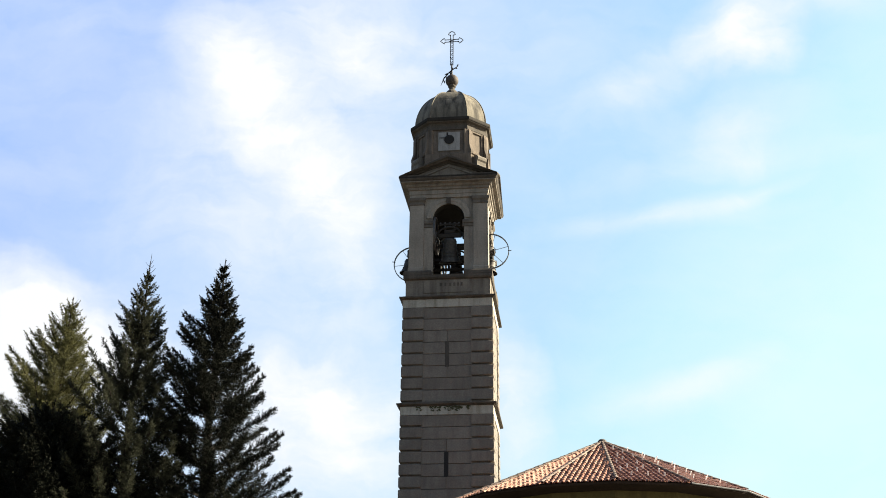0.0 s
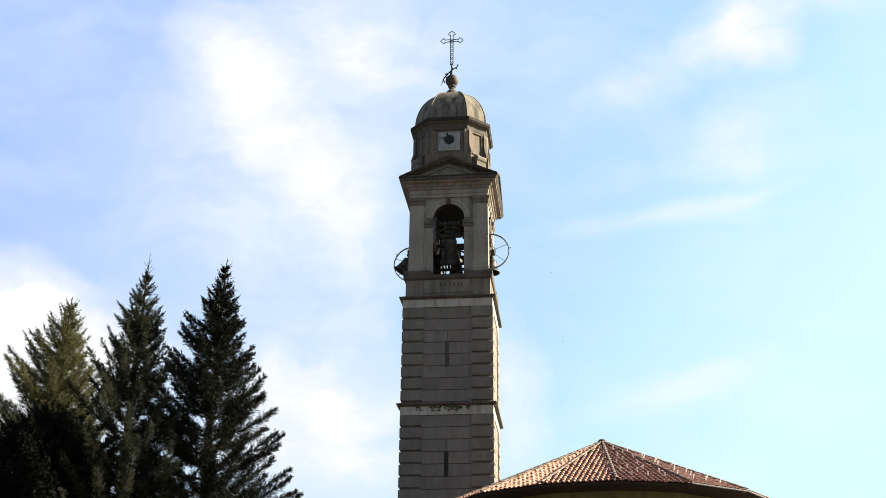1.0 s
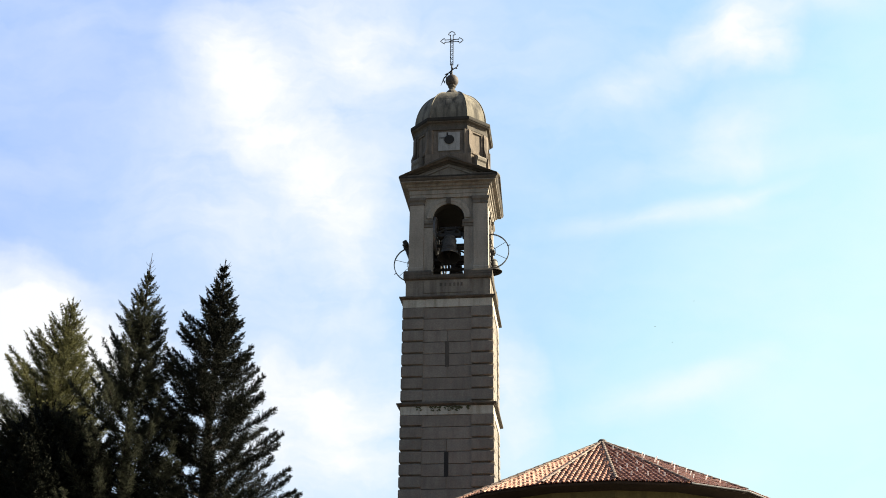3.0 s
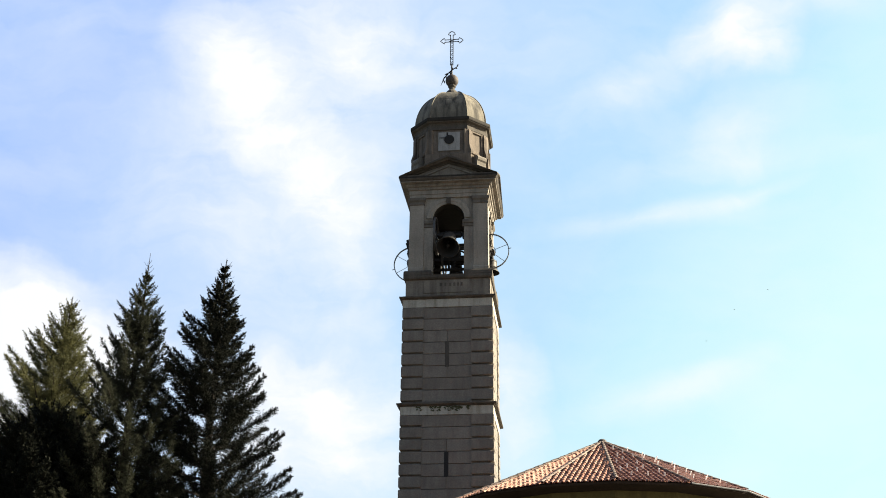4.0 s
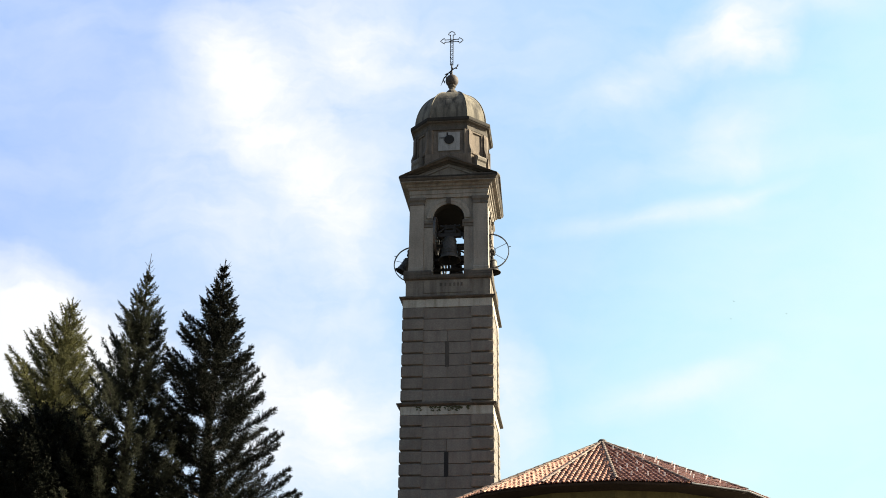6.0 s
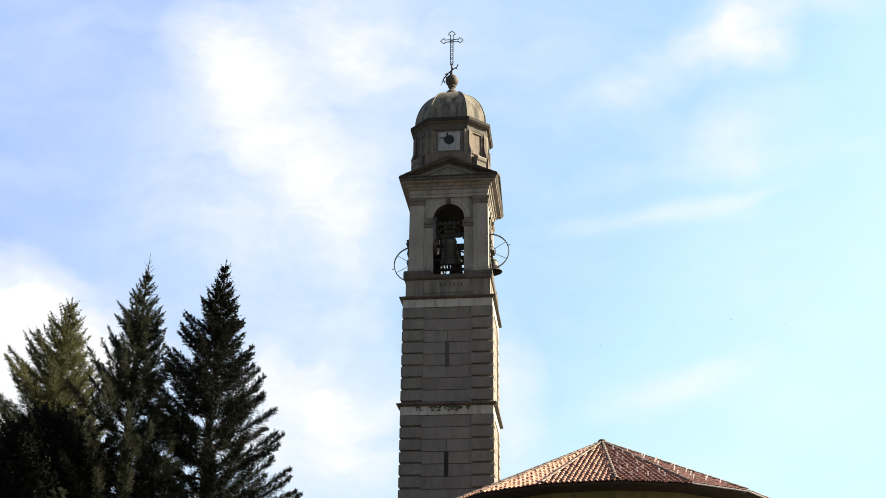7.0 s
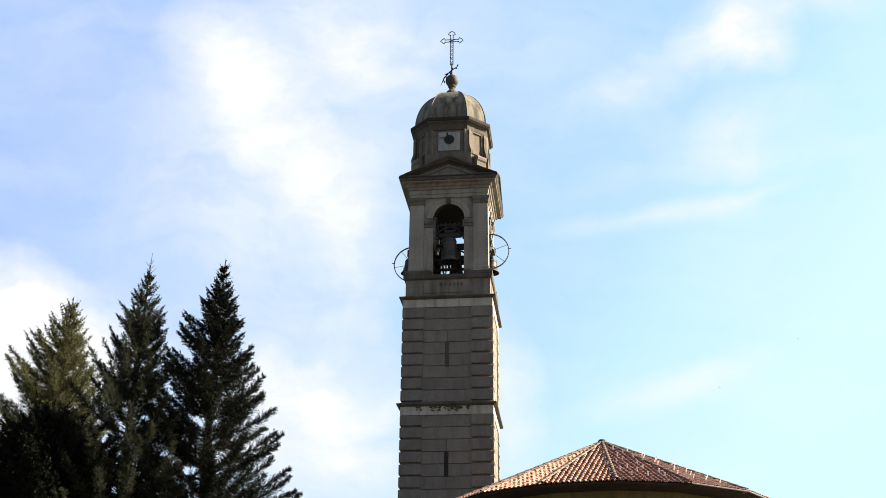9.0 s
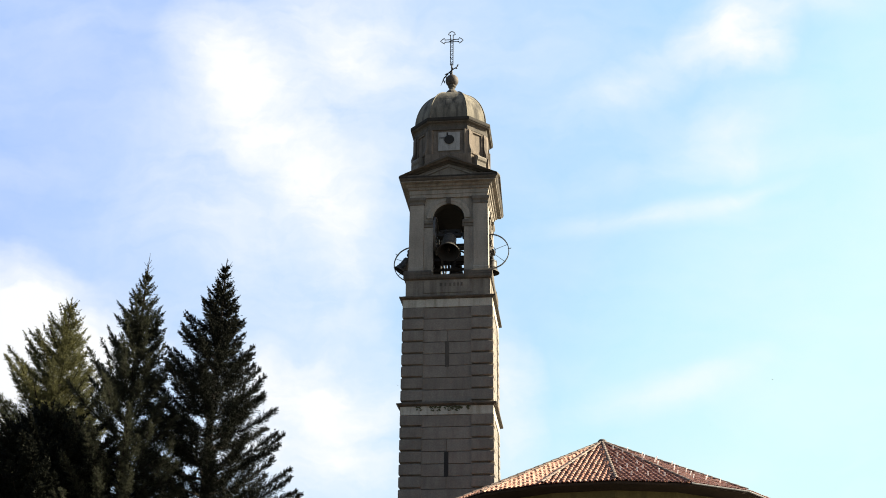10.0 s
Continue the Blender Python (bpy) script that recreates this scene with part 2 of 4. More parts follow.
# ---- belfry storey ----
bm = bmesh.new()
sweep(bm, [(2.10, 22.10), (2.10, 22.99), (2.12, 23.01)])
part("pedestal", bm, PLINTH, tower)
bm = bmesh.new()
sweep(bm, [(2.08, 23.012), (2.18, 23.05), (2.22, 23.12), (2.22, 23.25), (1.9, 23.26)])
part("sill_course", bm, DARK_STONE, tower, "dark projecting stone sill course")
for sx in (-1, 1):
    for sy in (-1, 1):
        bm = bmesh.new()
        sweep(bm, [(0.71, 23.262), (0.71, 23.42), (0.65, 23.51), (0.60, 23.52)])
        bmesh.ops.transform(bm, matrix=pose(sx * 1.51, sy * 1.51, 0), verts=bm.verts)
        part("sill_block", bm, DARK_STONE, tower)
for q in QUARTERS:
    bm = bmesh.new()
    box(bm, -1.21, 1.21, -2.135, -2.09, 22.30, 22.95, 0.012, q)
    part("inscription_panel", bm, PLINTH, tower)
for i, (x, w) in enumerate(((-0.40, 0.16), (-0.16, 0.13), (0.06, 0.16), (0.28, 0.14), (0.47, 0.12), (0.64, 0.13))):
    bm = bmesh.new()
    box(bm, x, x + w * 0.75, -2.142, -2.13, 22.64, 22.82, 0.004)
    part("letter_bar", bm, DARK_STONE, tower)

ARCH_R, SPRING, SILL, WALL_TOP = 0.80, 26.46, 23.25, 27.62


def arch_outline(r, n=20):
    return [(r * math.cos(math.pi - math.pi * i / n), SPRING + r * math.sin(math.pi - math.pi * i / n)) for i in range(n + 1)]


def arched_wall(half, face, thick, m):
    """A wall from -half to half with one round-headed opening cut through it."""
    b = bmesh.new()
    hole = [(-ARCH_R, SILL)] + arch_outline(ARCH_R) + [(ARCH_R, SILL)]
    outer = [(-half, SILL)]
    for x, z in hole[1:-1]:
        if x < -ARCH_R * 0.999:
            outer.append((-half, SPRING))
        elif x > ARCH_R * 0.999:
            outer.append((half, SPRING))
        else:
            t = x / ARCH_R
            outer.append((t * half, WALL_TOP))
    outer.append((half, SILL))
    layers = []
    for y in (-face, -face + thick):
        layers.append(([b.verts.new((x, y, z)) for x, z in hole], [b.verts.new((x, y, z)) for x, z in outer]))
    for h, o in layers:
        for i in range(len(h) - 1):
            b.faces.new((h[i], h[i + 1], o[i + 1], o[i]))
    # inner faces and reveals use the second slot, with shade painted in
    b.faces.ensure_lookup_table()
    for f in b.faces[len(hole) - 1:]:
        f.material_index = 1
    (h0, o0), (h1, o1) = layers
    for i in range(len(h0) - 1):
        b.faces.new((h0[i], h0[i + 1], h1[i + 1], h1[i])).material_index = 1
        b.faces.new((o0[i], o0[i + 1], o1[i + 1], o1[i]))
    bmesh.ops.transform(b, matrix=m, verts=b.verts)
    return b


def arch_trim(m):
    """The moulded ring over an opening."""
    b = bmesh.new()
    steps = ((ARCH_R + 0.004, 1.90), (ARCH_R + 0.004, 1.955), (0.94, 1.955), (0.95, 1.975), (1.12, 1.975), (1.16, 1.90))
    rows = [[b.verts.new((x, -f, z)) for x, z in arch_outline(r)] for r, f in steps]
    for a, c in zip(rows, rows[1:]):
        for i in range(len(a) - 1):
            b.faces.new((a[i], a[i + 1], c[i + 1], c[i]))
    bmesh.ops.transform(b, matrix=m, verts=b.verts)
    return b


for k, q in enumerate(QUARTERS):
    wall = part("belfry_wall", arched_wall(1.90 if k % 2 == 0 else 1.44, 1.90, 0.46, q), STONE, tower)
    wall.data.materials.append(INNER_SHADE)
    part("archivolt", arch_trim(q), STONE, tower)
    bm = bmesh.new()
    box(bm, -0.11, 0.11, -2.03, -1.89, SPRING + ARCH_R - 0.02, 27.60, 0.02, q)
    part("keystone", bm, DARK_STONE, tower)
    for s in (-1, 1):
        bm = bmesh.new()
        a, b2 = sorted((s * 0.70, s * 1.262))
        box(bm, a, b2, -1.99, -1.50, 25.95, 26.12, 0.02, q)
        box(bm, a - 0.0, b2, -2.03, -1.48, 26.122, 26.33, 0.03, q)
        part("impost", bm, GRIMED, tower)
        bm = bmesh.new()
        a, b2 = sorted((s * 0.782, s * 1.262))
        box(bm, a, b2, -1.95, -1.88, 23.50, 25.948, 0.01, q)
        part("jamb_strip", bm, STONE, tower)
for sx in (-1, 1):
    for sy in (-1, 1):
        at = pose(sx * 1.635, sy * 1.635, 0)
        bm = bmesh.new()
        sweep(bm, [(0.39, 23.485), (0.40, 23.70), (0.372, 23.75), (0.368, 27.28)])
        bmesh.ops.transform(bm, matrix=at, verts=bm.verts)
        part("corner_pilaster", bm, STONE, tower)
        bm = bmesh.new()
        sweep(bm, [(0.37, 27.20), (0.40, 27.22), (0.40, 27.28), (0.385, 27.30), (0.39, 27.38), (0.45, 27.46), (0.46, 27.60), (0.40, 27.615)])
        bmesh.ops.transform(bm, matrix=at, verts=bm.verts)
        part("capital", bm, GRIMED, tower)
# ceiling in the same near-black colour, as shade above the bells
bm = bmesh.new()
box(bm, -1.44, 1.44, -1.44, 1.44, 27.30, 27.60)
part("belfry_ceiling", bm, INNER_SHADE, tower)

# ---- entablature and four pediments ----
bm = bmesh.new()
sweep(bm, [(1.98, 27.605), (2.00, 27.61), (2.00, 27.80), (2.035, 27.81), (2.035, 28.02), (2.05, 28.03)])
part("architrave", bm, STONE, tower)
bm = bmesh.new()
sweep(bm, [(2.04, 28.03), (2.10, 28.05), (2.12, 28.16), (2.20, 28.20), (2.24, 28.30), (2.42, 28.34), (2.43, 28.40), (2.2, 28.402)])
part("bed_moulding", bm, MOULDED, tower)
bm = bmesh.new()
sweep(bm, [(2.36, 28.404), (2.46, 28.42), (2.52, 28.50), (2.525, 28.54), (2.45, 28.545)])
part("cornice", bm, DARK_STONE, tower, "dark deeply projecting stone cornice")
bm = bmesh.new()
sweep(bm, [(2.44, 28.549), (2.535, 28.55), (2.54, 28.62), (2.30, 28.66), (1.6, 28.90)])
part("cornice_lip", bm, CRUST, tower, "blackened upper lip of the cornice")
APEX = 29.82
for q in QUARTERS:
    bm = bmesh.new()
    pts = [(-2.20, 28.64), (2.20, 28.64), (0.0, 29.58)]
    f0 = [bm.verts.new((x, -2.12, z)) for x, z in pts]
    f1 = [bm.verts.new((x, -0.9, z)) for x, z in pts]
    bm.faces.new(f0), bm.faces.new(f1[::-1])
    for i in range(3):
        bm.faces.new((f0[i], f0[(i + 1) % 3], f1[(i + 1) % 3], f1[i]))
    bmesh.ops.transform(bm, matrix=q, verts=bm.verts)
    part("tympanum", bm, PLINTH, tower)
    for s in (-1, 1):
        bm = bmesh.new()
        # section of the raking moulding, (y, drop below the top line)
        sect = [(-2.53, 0.0), (-2.53, 0.12), (-2.44, 0.17), (-2.40, 0.23), (-2.22, 0.26), (-2.14, 0.36), (-1.2, 0.36), (-1.2, 0.0)]
        lo = [bm.verts.new((s * 2.53, y, 28.68 - d * 0.15)) for y, d in sect]
        hi = [bm.verts.new((0.0, y, APEX - d)) for y, d in sect]
        n = len(sect)
        for i in range(n):
            bm.faces.new((lo[i], lo[(i + 1) % n], hi[(i + 1) % n], hi[i]))
        bm.faces.new(lo), bm.faces.new(hi)
        bmesh.ops.transform(bm, matrix=q, verts=bm.verts)
        part("raking_cornice", bm, DARK_STONE, tower)
        # thin fillet inside the slope, framing the sunk field
        bm = bmesh.new()
        sect = [(-2.18, 0.44), (-2.18, 0.52), (-2.10, 0.52), (-2.10, 0.44)]
        lo = [bm.verts.new((s * (1.72 - (d - 0.44) * 2.2), y, 28.66)) for y, d in sect]
        hi = [bm.verts.new((0.0, y, APEX - d)) for y, d in sect]
        for i in range(4):
            bm.faces.new((lo[i], lo[(i + 1) % 4], hi[(i + 1) % 4], hi[i]))
        bm.faces.new(lo), bm.faces.new(hi)
        bmesh.ops.transform(bm, matrix=q, verts=bm.verts)
        part("tympanum_fillet", bm, MOULDED, tower)

# ---- lantern ----
CUT = 0.52
LIFT = pose(-0.05, 0, 0)
bm = bmesh.new()
sweep(bm, [(1.98, 28.80), (1.98, 30.05), (1.94, 30.12)], CUT)
bmesh.ops.transform(bm, matrix=LIFT, verts=bm.verts)
part("lantern_plinth", bm, DRUM, tower)
bm = bmesh.new()
sweep(bm, [(1.90, 30.10), (1.88, 31.85)], CUT)
bmesh.ops.transform(bm, matrix=LIFT, verts=bm.verts)
part("lantern_drum", bm, DRUM, tower)
corners = ring_corners(1.88, CUT)
for i, (x, y) in enumerate(corners):
    # a narrow folded pilaster on each corner of the drum
    ang = math.atan2(y, x)
    bm = bmesh.new()
    box(bm, -0.17, 0.17, -0.07, 0.10, 30.11, 31.605, 0.02, LIFT @ Matrix.Translation((x, y, 0)) @ Matrix.Rotation(ang + math.pi / 2, 4, "Z"))
    part("lantern_pilaster", bm, DRUM, tower)
for q in QUARTERS:
    # raised frames on the slanting faces
    bm = bmesh.new()
    mid = 1.89 * (1 + CUT) / 2
    turn = LIFT @ q @ Matrix.Translation((mid, -mid, 0)) @ Matrix.Rotation(math.radians(45), 4, "Z")
    for x0, x1, z0, z1 in ((-0.40, -0.30, 30.25, 31.60), (0.30, 0.40, 30.25, 31.60), (-0.298, 0.298, 31.50, 31.60), (-0.298, 0.298, 30.25, 30.35)):
        box(bm, x0, x1, -0.06, 0.02, z0, z1, 0.01, turn)
    part("panel_frame", bm, DRUM, tower)
    # curved consoles on both edges of the slanting face
    curve = [(-0.05, 30.12), (0.27, 30.12), (0.29, 30.26), (0.23, 30.44), (0.15, 30.68), (0.12, 31.05), (0.14, 31.36), (0.10, 31.59), (-0.05, 31.59)]
    for x in (-0.52, 0.52):
        bm = bmesh.new()
        a = [bm.verts.new((x - 0.085, -d, z)) for d, z in curve]
        b2 = [bm.verts.new((x + 0.085, -d, z)) for d, z in curve]
        bm.faces.new(a), bm.faces.new(b2[::-1])
        for i in range(len(curve)):
            bm.faces.new((a[i], a[(i + 1) % len(curve)], b2[(i + 1) % len(curve)], b2[i]))
        bmesh.ops.transform(bm, matrix=turn, verts=bm.verts)
        part("console", bm, DRUM, tower)
    # scroll at the foot of the slanting face
    bm = bmesh.new()
    prof = [(0.0, 28.75), (0.60, 28.75), (0.66, 28.85), (0.66, 29.0), (0.58, 29.14), (0.44, 29.22), (0.34, 29.36), (0.29, 29.54), (0.30, 29.70), (0.36, 29.78), (0.38, 29.90), (0.32, 30.02), (0.22, 30.08), (0.0, 30.1)]
    turn2 = LIFT @ q @ Matrix.Translation((mid + 0.08, -mid - 0.08, 0)) @ Matrix.Rotation(math.radians(45), 4, "Z")
    a = [bm.verts.new((-0.30, -d, z)) for d, z in prof]
    b2 = [bm.verts.new((0.30, -d, z)) for d, z in prof]
    bm.faces.new(a), bm.faces.new(b2[::-1])
    for i in range(len(prof)):
        bm.faces.new((a[i], a[(i + 1) % len(prof)], b2[(i + 1) % len(prof)], b2[i]))
    bmesh.ops.transform(bm, matrix=turn2, verts=bm.verts)
    part("scroll", bm, MOULDED, tower)
    # base block over the pediment
    bm = bmesh.new()
    box(bm, -1.22, 1.22, -2.05, -1.8, 29.0, 30.14, 0.02, LIFT @ q)
    part("parapet_block", bm, DRUM, tower)
# the square dial plate with its round opening and one short hand
bm = bmesh.new()
box(bm, -0.58, 0.57, -1.955, -1.80, 30.36, 31.46, 0.012)
dial = part("dial_plate", bm, PALE, tower, "square pale marble dial plate")
bm = bmesh.new()
lathe(bm, [(0.25, 0.0), (0.265, 0.03), (0.265, 0.05), (0.22, 0.06)], 24, Matrix.Translation((0.0, -1.95, 31.0)) @ Matrix.Rotation(math.pi / 2, 4, "X"))
part("round_boss", bm, BLACK, dial, "black round boss")
bm = bmesh.new()
box(bm, -0.52, -0.05, -2.03, -2.01, 31.075, 31.115, 0.004)
box(bm, -0.14, -0.06, -2.03, -2.011, 31.10, 31.40, 0.004)
part("dial_hand", bm, BLACK, dial)
bm = bmesh.new()
box(bm, -0.012, 0.008, -1.97, -1.953, 30.42, 30.74, 0.002)
part("dial_tick", bm, MOULDED, dial)

bm = bmesh.new()
sweep(bm, [(1.885, 31.60), (1.945, 31.62), (1.945, 31.74), (1.91, 31.76), (1.91, 31.86), (1.92, 31.90), (1.96, 31.98), (2.08, 32.04), (2.10, 32.08), (2.0, 32.085)], CUT)
bmesh.ops.transform(bm, matrix=LIFT, verts=bm.verts)
part("lantern_cornice", bm, DARK_STONE, tower, "dark moulded octagonal cornice")
bm = bmesh.new()
sweep(bm, [(1.99, 32.089), (2.12, 32.09), (2.14, 32.14), (2.14, 32.28), (2.06, 32.31), (1.8, 32.40)], CUT)
bmesh.ops.transform(bm, matrix=LIFT, verts=bm.verts)
part("lantern_lip", bm, CRUST, tower, "blackened lip of the lantern cornice")
bm = bmesh.new()
prof = []
for i in range(15):
    a = math.radians(2 + 80 * i / 14)
    prof.append((0.05 + 1.845 * math.cos(a), 32.34 + 2.50 * math.sin(a)))
prof = [(prof[0][0] + 0.02, 32.30)] + prof
sweep(bm, prof, CUT)
bmesh.ops.transform(bm, matrix=LIFT, verts=bm.verts)
dome = part("dome", bm, DOME, tower, "streaked lead-grey octagonal dome")
for i in range(8):
    bm = bmesh.new()
    tube(bm, [(*[c * 1.005 for c in ring_corners(h, CUT)[i]], z) for h, z in prof[1:]], 0.026, 6)
    bmesh.ops.transform(bm, matrix=LIFT, verts=bm.verts)
    part("rib", bm, DOME, dome)
bm = bmesh.new()
lathe(bm, [(0.44, 34.66), (0.42, 34.90), (0.36, 35.0), (0.30, 35.10), (0.17, 35.22), (0.15, 35.36), (0.22, 35.44), (0.22, 35.50), (0.12, 35.52)], 16, pose(-0.09, 0, 0))
part("dome_finial", bm, DARK_STONE, tower)

# ---- iron cross on its ball ----
cross = new("finial_cross")
cross.matrix_basis = TOWER @ pose(-0.09, 0, 35.50)
tagged(cross, "openwork wrought-iron cross on a dark copper ball above the dome", "cross")
bm = bmesh.new()
bmesh.ops.create_uvsphere(bm, u_segments=24, v_segments=14, radius=0.365, matrix=pose(0, 0, 0.345))
for f in bm.faces:
    f.smooth = True
part("ball", bm, COPPER, cross, "dark weathered copper ball")
bm = bmesh.new()
tube(bm, [(0, 0, 0.6), (-0.02, 0, 1.45)], 0.045)
part("mast", bm, IRON, cross)
bm = bmesh.new()
for s in (-0.075, 0.075):
    tube(bm, [(s - 0.02, 0, 1.38), (s - 0.02, 0, 2.80), (s - 0.02, 0, 3.42)], 0.024, 5)
for k in range(6):
    z = 1.42 + k * 0.27
    tube(bm, [(-0.095, 0, z), (0.055, 0, z + 0.27)], 0.014, 4)
    tube(bm, [(0.055, 0, z), (-0.095, 0, z + 0.27)], 0.014, 4)
part("upright", bm, IRON, cross)
for s in (-1, 1):
    bm = bmesh.new()
    for d in (-0.075, 0.075):
        tube(bm, [(s * 0.08 - 0.02, 0, 3.02 + d), (s * 0.42 - 0.02, 0, 3.02 + d)], 0.024, 5)
    tube(bm, [(s * x - 0.02, 0, 3.02 + z) for x, z in ((0.36, 0.06), (0.40, 0.10), (0.43, 0.19), (0.53, 0.11), (0.65, 0.0), (0.53, -0.11), (0.43, -0.19), (0.40, -0.10), (0.36, -0.06))], 0.026, 5)
    part("arm", bm, IRON, cross)
bm = bmesh.new()
tube(bm, [(x - 0.02, 0, 3.40 + z) for x, z in ((-0.06, -0.04), (-0.10, 0.0), (-0.20, 0.03), (-0.16, 0.13), (-0.09, 0.20), (0.0, 0.24), (0.09, 0.20), (0.16, 0.13), (0.20, 0.03), (0.10, 0.0), (0.06, -0.04))], 0.026, 5)
part("tip", bm, IRON, cross)
bm = bmesh.new()
for k in range(8):
    a = math.pi / 4 * k + 0.3
    tube(bm, [(-0.02, 0, 3.02), (0.19 * math.cos(a) - 0.02, 0, 3.02 + 0.19 * math.sin(a))], 0.013, 4)
part("rays", bm, IRON, cross)
# bent weather vane hanging at the foot of the cross
bm = bmesh.new()
tube(bm, [(1.2 * x, 0, z + 0.08) for x, z in ((0.33, 1.34), (0.20, 1.14), (0.02, 1.0), (-0.20, 0.74), (-0.38, 0.45), (-0.52, 0.0))], [0.012, 0.028, 0.035, 0.04, 0.035, 0.008], 5)
for x, z, dx, dz in ((-0.08, 0.92, -0.03, -0.42), (-0.2, 0.78, -0.2, -0.10), (-0.28, 0.6, 0.06, -0.34), (-0.42, 0.38, 0.10, -0.26), (0.15, 1.1, 0.12, -0.05), (0.24, 1.2, 0.02, 0.14), (0.05, 1.03, -0.14, 0.16)):
    tube(bm, [(1.2 * x, 0, z + 0.08), (1.2 * x + dx * 0.5 + 0.02, 0, z + 0.08 + dz * 0.5), (1.2 * x + dx, 0, z + 0.08 + dz)], [0.03, 0.042, 0.008], 5)
part("weather_vane", bm, IRON, cross, "bent ragged iron weather vane")


# ---- bells: each hangs on its axle, local y, in an opening ----
def make_bell(radius, drop, wheel_r, wheel_y, peg, label, weight, big=False, side=1):
    b = new("bell")
    tagged(b, label, "bell", "bells in the belfry")
    h = drop - 0.12
    prof = [(0.30, 0.0), (0.52, -0.03), (0.57, -0.12), (0.60, -0.30), (0.63, -0.50), (0.69, -0.70), (0.80, -0.86), (1.0, -0.985), (0.99, -1.0), (0.955, -0.992)]
    m = bmesh.new()
    lathe(m, [(r * radius, -0.12 + z * h) for r, z in prof], 32)
    bmesh.ops.delete(m, geom=[f for f in m.faces if len(f.verts) > 4 and f.calc_center_median().z < -0.3 * h], context="FACES_ONLY")
    for f in m.faces:
        f.smooth = True
    body = part("bell_body", m, BRONZE, b)
    # separate lining coloured black: the shade in the bell's mouth is in its colour
    m = bmesh.new()
    lathe(m, [(r * radius, -0.12 + z * h) for r, z in ((0.955, -0.992), (0.76, -0.85), (0.61, -0.66), (0.53, -0.30), (0.46, -0.10), (0.2, -0.06))], 32)
    bmesh.ops.delete(m, geom=[f for f in m.faces if len(f.verts) > 4 and f.calc_center_median().z < -0.5 * h], context="FACES_ONLY")
    part("bell_throat", m, BLACK, body, "inside of the bell, coloured black for shade")
    m = bmesh.new()
    for zz, rr in ((-0.75, 0.765), (-0.16, 0.61), (-0.62, 0.715)):
        lathe(m, [(rr * radius, -0.12 + (zz - 0.012) * h), ((rr + 0.015) * radius, -0.12 + zz * h), (rr * radius - 0.01, -0.12 + (zz + 0.02) * h)], 32)
    bmesh.ops.delete(m, geom=[f for f in m.faces if len(f.verts) > 4], context="FACES_ONLY")
    part("moulding_ring", m, BRONZE, b)
    m = bmesh.new()
    tube(m, [(0, 0, -0.16), (0, 0, -drop * 0.8)], 0.025, 6)
    bmesh.ops.create_uvsphere(m, u_segments=10, v_segments=8, radius=radius * 0.15, matrix=pose(0, 0, -drop * 0.84))
    tube(m, [(0, 0, -drop * 0.84), (0, 0, -drop * 1.02)], 0.03, 6)
    part("clapper", m, IRON, b)
    m = bmesh.new()
    box(m, -0.10, 0.10, -radius * 1.05, radius * 1.05, -0.11, 0.12, 0.03)
    box(m, -0.07, 0.07, -radius * 0.5, radius * 0.5, 0.121, 0.30, 0.03)
    for s in (-1, 1):
        tube(m, [(0, s * radius, 0), (0, s * (radius + 0.42), 0)], 0.04, 8)
        tube(m, [(0, s * radius * 0.35, -0.2), (0, s * radius * 0.4, 0.16)], 0.025, 5)
    part("yoke", m, IRON, b)
    if big:
        m = bmesh.new()
        tube(m, [(0, 0.62 * math.cos(math.pi * k / 12), 0.44 * math.sin(math.pi * k / 12)) for k in range(13)], 0.05, 8)
        part("yoke_arch", m, IRON, b, "curved iron yoke arch")
        m = bmesh.new()
        for k in range(5):
            lathe(m, [(0.045, 0.0), (0.045, 0.05), (0.03, 0.07)], 8, pose(0.18, (k - 2) * 0.24, weight + 0.095))
        part("bolt_row", m, RIM, b, "row of large bolts on the counterweight")
    m = bmesh.new()
    box(m, 0.18 * side - 0.12, 0.18 * side + 0.12, -radius * 0.95, radius * 0.95, weight - (0.02 if big else 0.20), weight + 0.10, 0.03)
    for s in (-1, 1):
        box(m, -0.01, 0.09, s * radius * 0.4 - 0.04, s * radius * 0.4 + 0.04, 0.25, weight + 0.02)
    part("counterweight", m, IRON, b)
    if wheel_r:
        m = bmesh.new()
        hoop(m, wheel_r, 0.040, 48, wheel_y, 0.05)
        wheel = part("wheel", m, RIM, b, "thin spoked iron bell wheel")
        m = bmesh.new()
        hoop(m, 0.27 * wheel_r / 0.9, 0.025, 24, wheel_y, 0.02)
        part("hub_ring", m, RIM, wheel)
        for k in range(6):
            a = math.radians(peg + 14 + 60 * k)
            m = bmesh.new()
            tube(m, [(0.05 * math.cos(a), wheel_y, 0.05 * math.sin(a)), ((wheel_r - 0.02) * math.cos(a), wheel_y, (wheel_r - 0.02) * math.sin(a))], 0.014, 5)
            part("spoke", m, RIM, wheel)
        a = math.radians(peg)
        m = bmesh.new()
        tube(m, [((wheel_r - 0.06) * math.cos(a), wheel_y, (wheel_r - 0.06) * math.sin(a)), ((wheel_r + 0.11) * math.cos(a), wheel_y, (wheel_r + 0.11) * math.sin(a))], 0.022, 5)
        part("peg", m, RIM, wheel)
    return b


